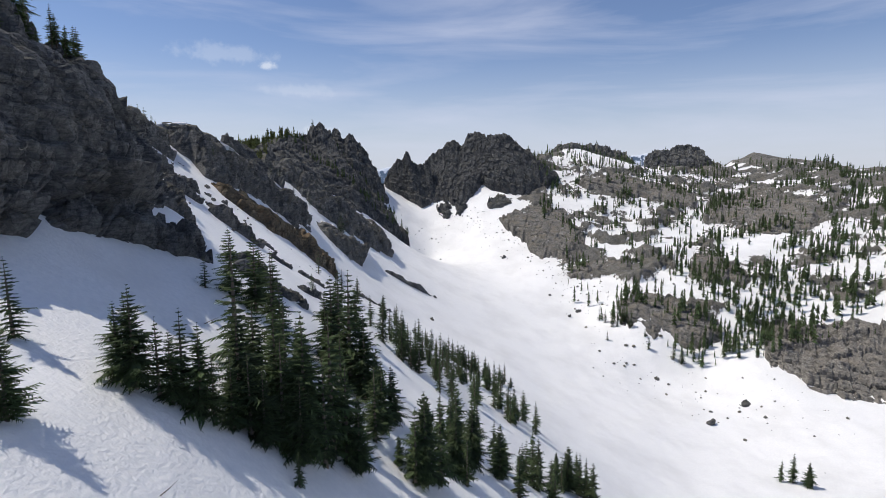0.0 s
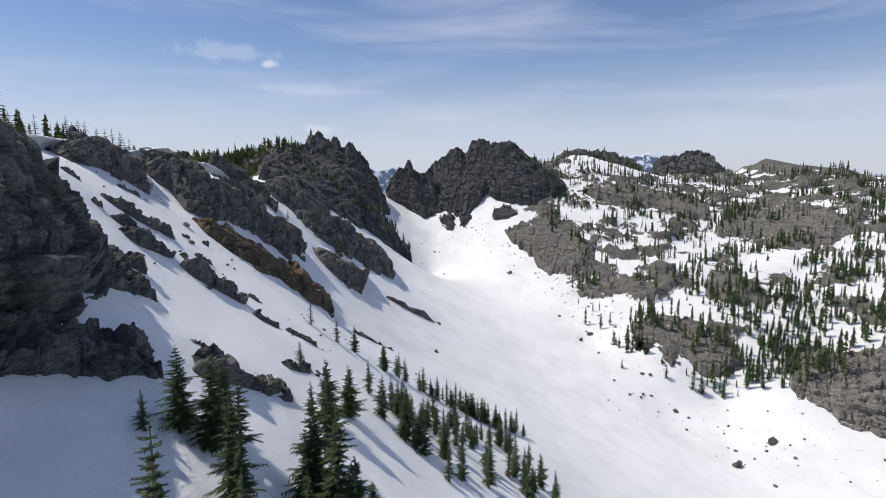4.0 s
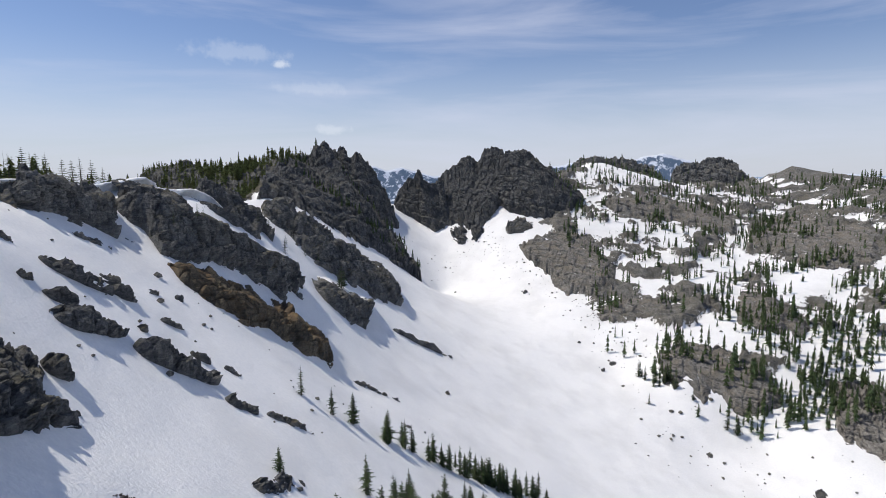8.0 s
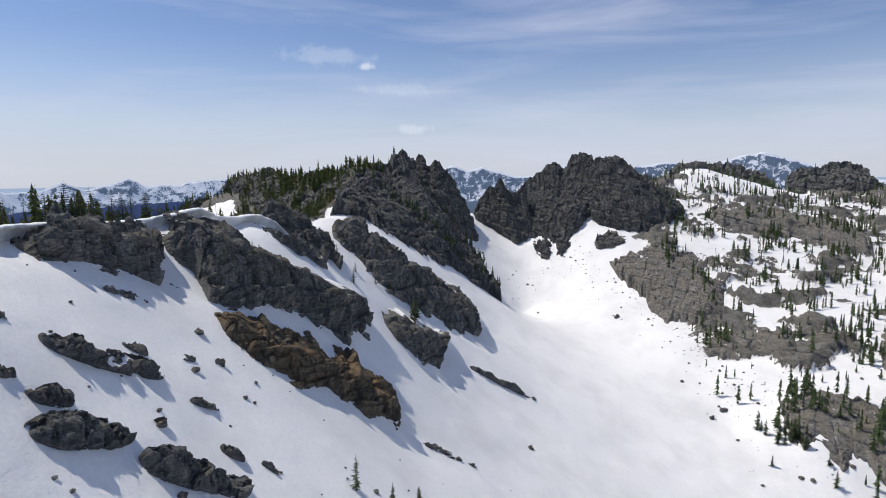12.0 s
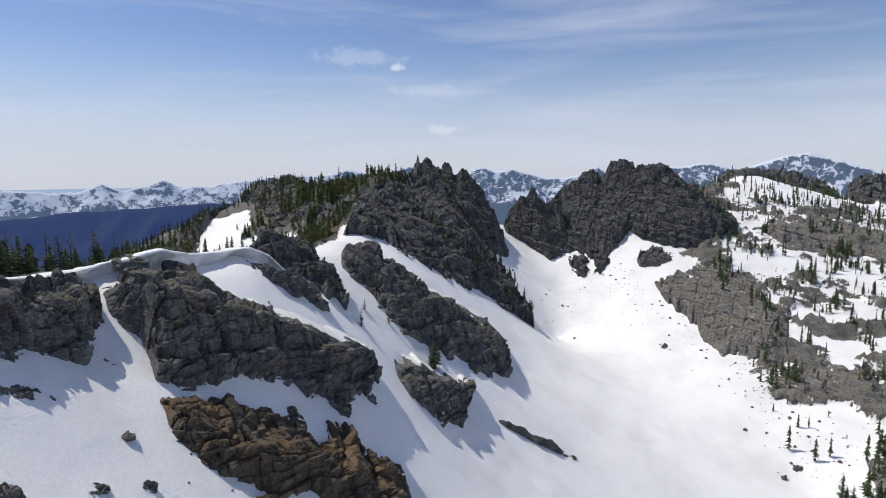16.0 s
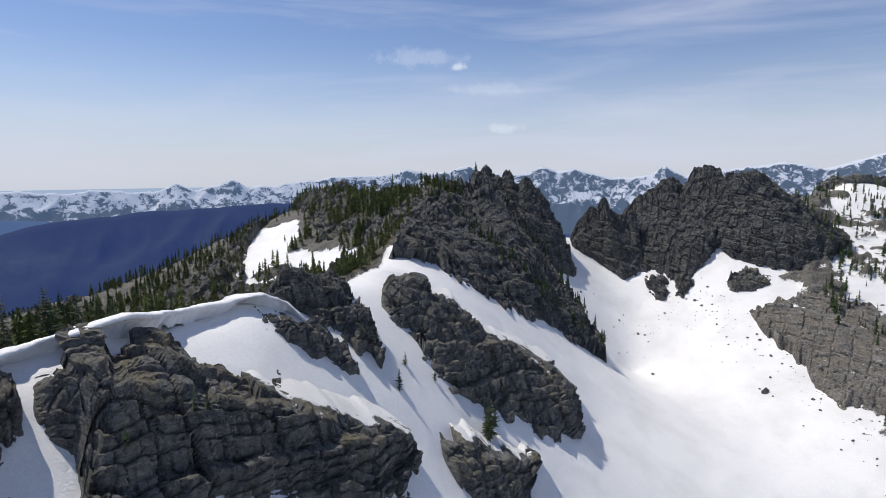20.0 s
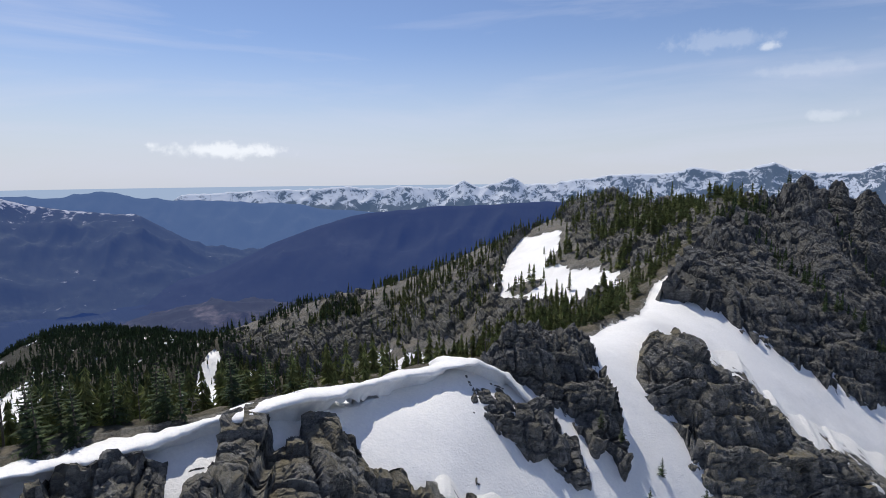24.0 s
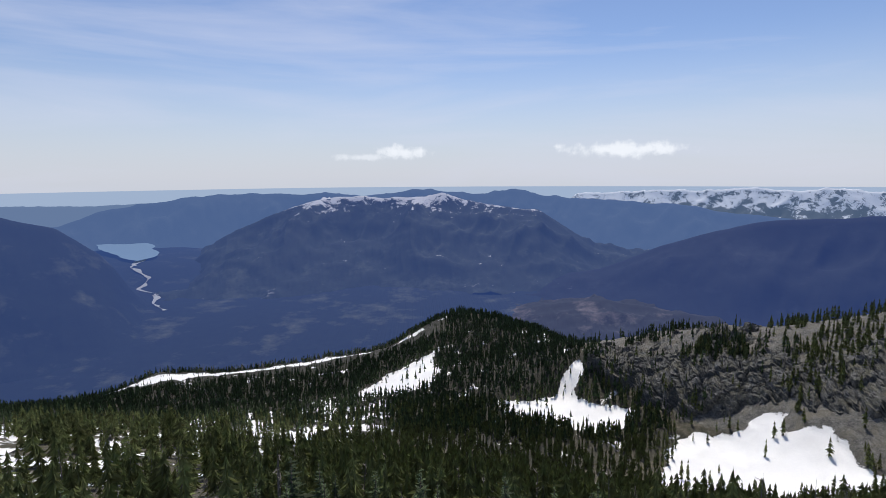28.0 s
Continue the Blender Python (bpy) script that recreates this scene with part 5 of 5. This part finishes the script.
def west_keep(x, y, p):
    edge = step(-5, -12, x - crest_x(y))
    edge = np.where(y > 480, step(-125, -150, x), edge)
    dense = np.maximum(step(-0.3, 0.2, fbm(p / 22, 3, 82)) * 0.75, step(-225, -270, x))
    thin = 1 - 0.6 * step(165, 140, y + 0.1 * (x + 200)) * step(-420, -330, x)
    snow, heath, _ = covers(x, y, x * 0)
    face = step(-14, 16, (y - 345) - 0.42 * (x + 300)) * step(300, 330, y)
    tuft = step(0.0, 0.25, fbm(p / (14, 20, 1), 3, 83))
    brink = x + 566 + 0.24 * (y + 40)
    thin = thin * (1 - 0.97 * step(-40, -30, brink) * step(46, 30, brink) * step(-150, -120, y) * step(225, 205, y))
    return thin * edge * ((0.25 + 0.75 * dense) * (1 - face) + face * (0.06 + 0.95 * tuft)) * np.where(snow > 0.85, 0.03, np.where(snow > 0.5, 0.35, 1))


wt = strew(15000, (-400, -100, -120, 620), 8, west_keep)
wt2 = strew(5200, (-260, -100, 40, 330), 9, west_keep)
wt3 = strew(27000, (-720, -330, -170, 400), 10, west_keep)
near = wt[:, 0] > -235
woods("hump_woods", wt3, np.random.default_rng(14).uniform(4.5, 9.5, len(wt3)), NEEDLES, "dense dark conifer woods on the far hump", 340, 4, 6)
woods("west_woods", wt[~near], np.random.default_rng(4).uniform(4.5, 10, len(wt)), NEEDLES_WEST, "dense conifer woods on the ridge's far side", 310)
nw = np.concatenate([wt[near], wt2])
woods("ridge_woods", nw, np.random.default_rng(5).uniform(4.5, 10, len(nw)) * (1 + 0.3 * step(-125, -165, nw[:, 0])), NEEDLES_WEST, "green conifer woods just behind the snowy crest", 320, 14, 14)
ds = np.concatenate([strew(2600, (-330, -100, -40, 260), 21, lambda x, y, p: 0.45 * west_keep(x, y, p)), strew(1500, (-672, -575, -170, 190), 22, lambda x, y, p: step(16, 4, np.abs(x + 583 + 0.24 * (y + 40)))) ])
woods("dead_trees", ds, np.random.default_rng(6).uniform(5, 10, len(ds)), DEADWOOD, "bare bleached snags standing among the conifers", 330, dead=True)


# ---- far country ----
def range_of(name, label, radius, depth, skyline, base, seed, material, rough=1.0, steps=420, rows=46, grain=0.55, spurs=0.0):
    """A far mountain range: skyline gives (bearing to the left of ahead in degrees, height)."""
    az = np.linspace(skyline[0][0], skyline[-1][0], steps)
    sky = np.array(skyline, float)
    top = np.interp(az, sky[:, 0], sky[:, 1])
    v = np.linspace(-1, 1, rows)
    a, v = np.meshgrid(az, v)
    r = radius + v * depth
    x, y = -30 - np.sin(np.radians(a)) * r, 150 + np.cos(np.radians(a)) * r
    p = np.stack([x.ravel(), y.ravel(), 0 * x.ravel()], 1)
    flank = np.abs(v).ravel()
    rib = ridged(np.stack([np.radians(a.ravel()) * radius / (depth * 0.62) + 0.5 * v.ravel(), v.ravel() * 0.9, 0 * flank], 1), 4, seed + 50)
    shape = (1 - flank) ** 1.2 * (1 + spurs * (rib - 0.1) * np.minimum(1, flank * 3))
    big = ridged(p / (depth * grain), 6, seed)
    end = np.minimum(1, np.minimum(np.abs(a - az[0]), np.abs(a - az[-1])).ravel() / 3)
    z = base + (np.tile(top, rows) - base) * shape * end ** 0.5 + rough * depth * 0.2 * (big - 0.2) * (0.2 + 1.5 * np.abs(v).ravel()) * (0.25 + 0.75 * shape)
    ob = new(name, mesh_of(name, np.stack([p[:, 0], p[:, 1], z], 1), grid_faces(rows, steps), material, True))
    tagged(ob, label, "mountains", kind="structure")


# the ranges' blue and pallor are haze, mixed in as emission
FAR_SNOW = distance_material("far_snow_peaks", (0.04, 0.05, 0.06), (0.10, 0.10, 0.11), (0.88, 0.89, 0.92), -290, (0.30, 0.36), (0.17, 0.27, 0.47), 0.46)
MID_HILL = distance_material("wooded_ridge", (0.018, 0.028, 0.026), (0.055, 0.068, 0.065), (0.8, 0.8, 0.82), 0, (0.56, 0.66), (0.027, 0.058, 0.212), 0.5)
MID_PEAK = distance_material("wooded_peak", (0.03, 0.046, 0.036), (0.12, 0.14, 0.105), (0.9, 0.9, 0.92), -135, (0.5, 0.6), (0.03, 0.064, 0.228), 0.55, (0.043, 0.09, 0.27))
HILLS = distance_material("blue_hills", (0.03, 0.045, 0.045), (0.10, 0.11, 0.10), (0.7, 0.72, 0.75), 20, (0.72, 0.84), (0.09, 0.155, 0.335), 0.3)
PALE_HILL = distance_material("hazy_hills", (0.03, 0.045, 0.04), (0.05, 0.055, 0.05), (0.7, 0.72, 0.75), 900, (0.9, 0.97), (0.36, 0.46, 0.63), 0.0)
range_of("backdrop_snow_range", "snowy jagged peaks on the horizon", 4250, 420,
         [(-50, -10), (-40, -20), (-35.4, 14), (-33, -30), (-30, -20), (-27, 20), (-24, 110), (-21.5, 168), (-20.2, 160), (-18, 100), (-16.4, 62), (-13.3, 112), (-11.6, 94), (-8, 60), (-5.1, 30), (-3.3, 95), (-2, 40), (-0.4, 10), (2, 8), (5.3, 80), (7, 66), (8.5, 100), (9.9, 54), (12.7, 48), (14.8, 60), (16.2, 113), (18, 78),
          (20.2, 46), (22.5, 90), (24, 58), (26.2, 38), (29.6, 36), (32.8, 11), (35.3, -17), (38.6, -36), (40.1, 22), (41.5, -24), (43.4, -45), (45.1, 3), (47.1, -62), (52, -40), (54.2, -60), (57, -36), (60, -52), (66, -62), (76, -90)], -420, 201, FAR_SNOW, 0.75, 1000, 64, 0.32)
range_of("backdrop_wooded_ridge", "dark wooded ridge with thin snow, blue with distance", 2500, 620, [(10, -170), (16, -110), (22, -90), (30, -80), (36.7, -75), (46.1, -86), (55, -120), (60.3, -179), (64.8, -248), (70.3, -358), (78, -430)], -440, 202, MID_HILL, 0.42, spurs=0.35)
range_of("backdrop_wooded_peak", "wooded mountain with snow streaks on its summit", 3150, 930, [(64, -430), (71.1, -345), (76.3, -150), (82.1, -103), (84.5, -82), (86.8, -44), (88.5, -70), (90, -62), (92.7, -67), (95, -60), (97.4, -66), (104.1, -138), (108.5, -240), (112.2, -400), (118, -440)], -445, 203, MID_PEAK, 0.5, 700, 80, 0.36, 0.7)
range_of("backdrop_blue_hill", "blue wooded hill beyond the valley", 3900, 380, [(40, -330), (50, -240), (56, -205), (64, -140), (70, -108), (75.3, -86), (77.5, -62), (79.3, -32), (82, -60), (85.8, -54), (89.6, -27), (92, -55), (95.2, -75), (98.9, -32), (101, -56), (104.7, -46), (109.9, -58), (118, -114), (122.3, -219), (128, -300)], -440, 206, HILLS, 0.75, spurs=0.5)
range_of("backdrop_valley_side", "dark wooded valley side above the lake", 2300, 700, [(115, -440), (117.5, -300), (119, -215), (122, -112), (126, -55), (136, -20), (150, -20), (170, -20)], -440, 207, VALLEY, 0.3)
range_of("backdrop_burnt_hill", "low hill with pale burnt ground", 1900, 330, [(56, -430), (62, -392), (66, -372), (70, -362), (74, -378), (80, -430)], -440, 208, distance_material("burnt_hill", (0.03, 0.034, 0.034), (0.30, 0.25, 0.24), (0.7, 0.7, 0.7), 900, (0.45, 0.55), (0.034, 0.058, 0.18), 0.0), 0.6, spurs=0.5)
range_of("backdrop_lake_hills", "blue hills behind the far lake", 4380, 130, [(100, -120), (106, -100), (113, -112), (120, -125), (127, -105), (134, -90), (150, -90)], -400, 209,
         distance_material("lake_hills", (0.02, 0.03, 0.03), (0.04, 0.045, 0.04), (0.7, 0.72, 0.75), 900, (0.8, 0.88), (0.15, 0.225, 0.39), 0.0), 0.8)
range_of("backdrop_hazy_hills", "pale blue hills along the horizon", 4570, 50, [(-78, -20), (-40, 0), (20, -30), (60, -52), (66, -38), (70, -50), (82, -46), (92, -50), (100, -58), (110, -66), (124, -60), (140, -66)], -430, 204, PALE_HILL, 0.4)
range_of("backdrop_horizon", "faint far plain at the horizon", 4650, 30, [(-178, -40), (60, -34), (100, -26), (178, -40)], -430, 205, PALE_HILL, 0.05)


def build_lake():
    """The long lake in the far valley, an uneven sheet of still water with its pale light put in as emission."""
    n = Nodes("far_lake_water")
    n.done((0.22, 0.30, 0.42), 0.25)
    # blue glow painted into the water, most of its brightness
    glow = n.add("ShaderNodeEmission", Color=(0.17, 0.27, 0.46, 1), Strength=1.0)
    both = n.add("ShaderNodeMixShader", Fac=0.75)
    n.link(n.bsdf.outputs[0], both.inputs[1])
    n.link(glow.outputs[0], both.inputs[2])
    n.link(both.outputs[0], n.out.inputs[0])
    s, v = np.meshgrid(np.linspace(0, 1, 60), np.linspace(-1, 1, 8))
    a = 115.6 + 4.6 * s + v * (1.8 + 0.5 * fbm(np.stack([s.ravel() * 6, np.sign(v).ravel(), 0 * s.ravel()], 1), 3, 5).reshape(s.shape)) * np.clip(np.minimum(s + 0.02, 1 - s) * 7, 0.05, 1) ** 0.5
    r = 3040 + 1390 * s - v * 50
    x, y = -30 - np.sin(np.radians(a)) * r, 150 + np.cos(np.radians(a)) * r
    p = np.stack([x.ravel(), y.ravel(), 0 * x.ravel() - 342 + 34 * s.ravel()], 1)
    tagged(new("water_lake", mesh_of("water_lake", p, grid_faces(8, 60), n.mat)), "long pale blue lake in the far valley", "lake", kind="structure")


build_lake()


def build_river():
    """Pale gravel bars of the river that runs down from the lake."""
    bars = Nodes("river_gravel")
    geo = bars.coords()
    bars.done(bars.mix(bars.noise(geo.outputs["Position"], 0.02, 5, 0.6), (0.34, 0.36, 0.42), (0.16, 0.19, 0.27)), 0.9)
    u = np.linspace(0, 1, 160)
    c = along([(115.8, 3420), (117.2, 3260), (115.6, 3120), (116.9, 2900), (115.4, 2720), (116.2, 2600), (114.5, 2480), (115.2, 2320), (114.1, 2160)], u)
    rows = []
    for side in (-1, 1):
        a = c[:, 0] + side * np.clip(0.28 * (0.75 + 1.6 * fbm(np.stack([u * 26, 0 * u + side, 0 * u], 1), 3, 61)), 0.02, 1)
        rows.append(np.stack([-30 - np.sin(np.radians(a)) * c[:, 1], 150 + np.cos(np.radians(a)) * c[:, 1], 0 * a], 1))
    p = np.concatenate(rows)
    p[:, 2] = land(p[:, 0], p[:, 1]) + 5
    tagged(new("water_river", mesh_of("water_river", p, grid_faces(2, len(u)), bars.mat)), "pale gravel river winding down the wooded valley", "river", kind="structure")


build_river()
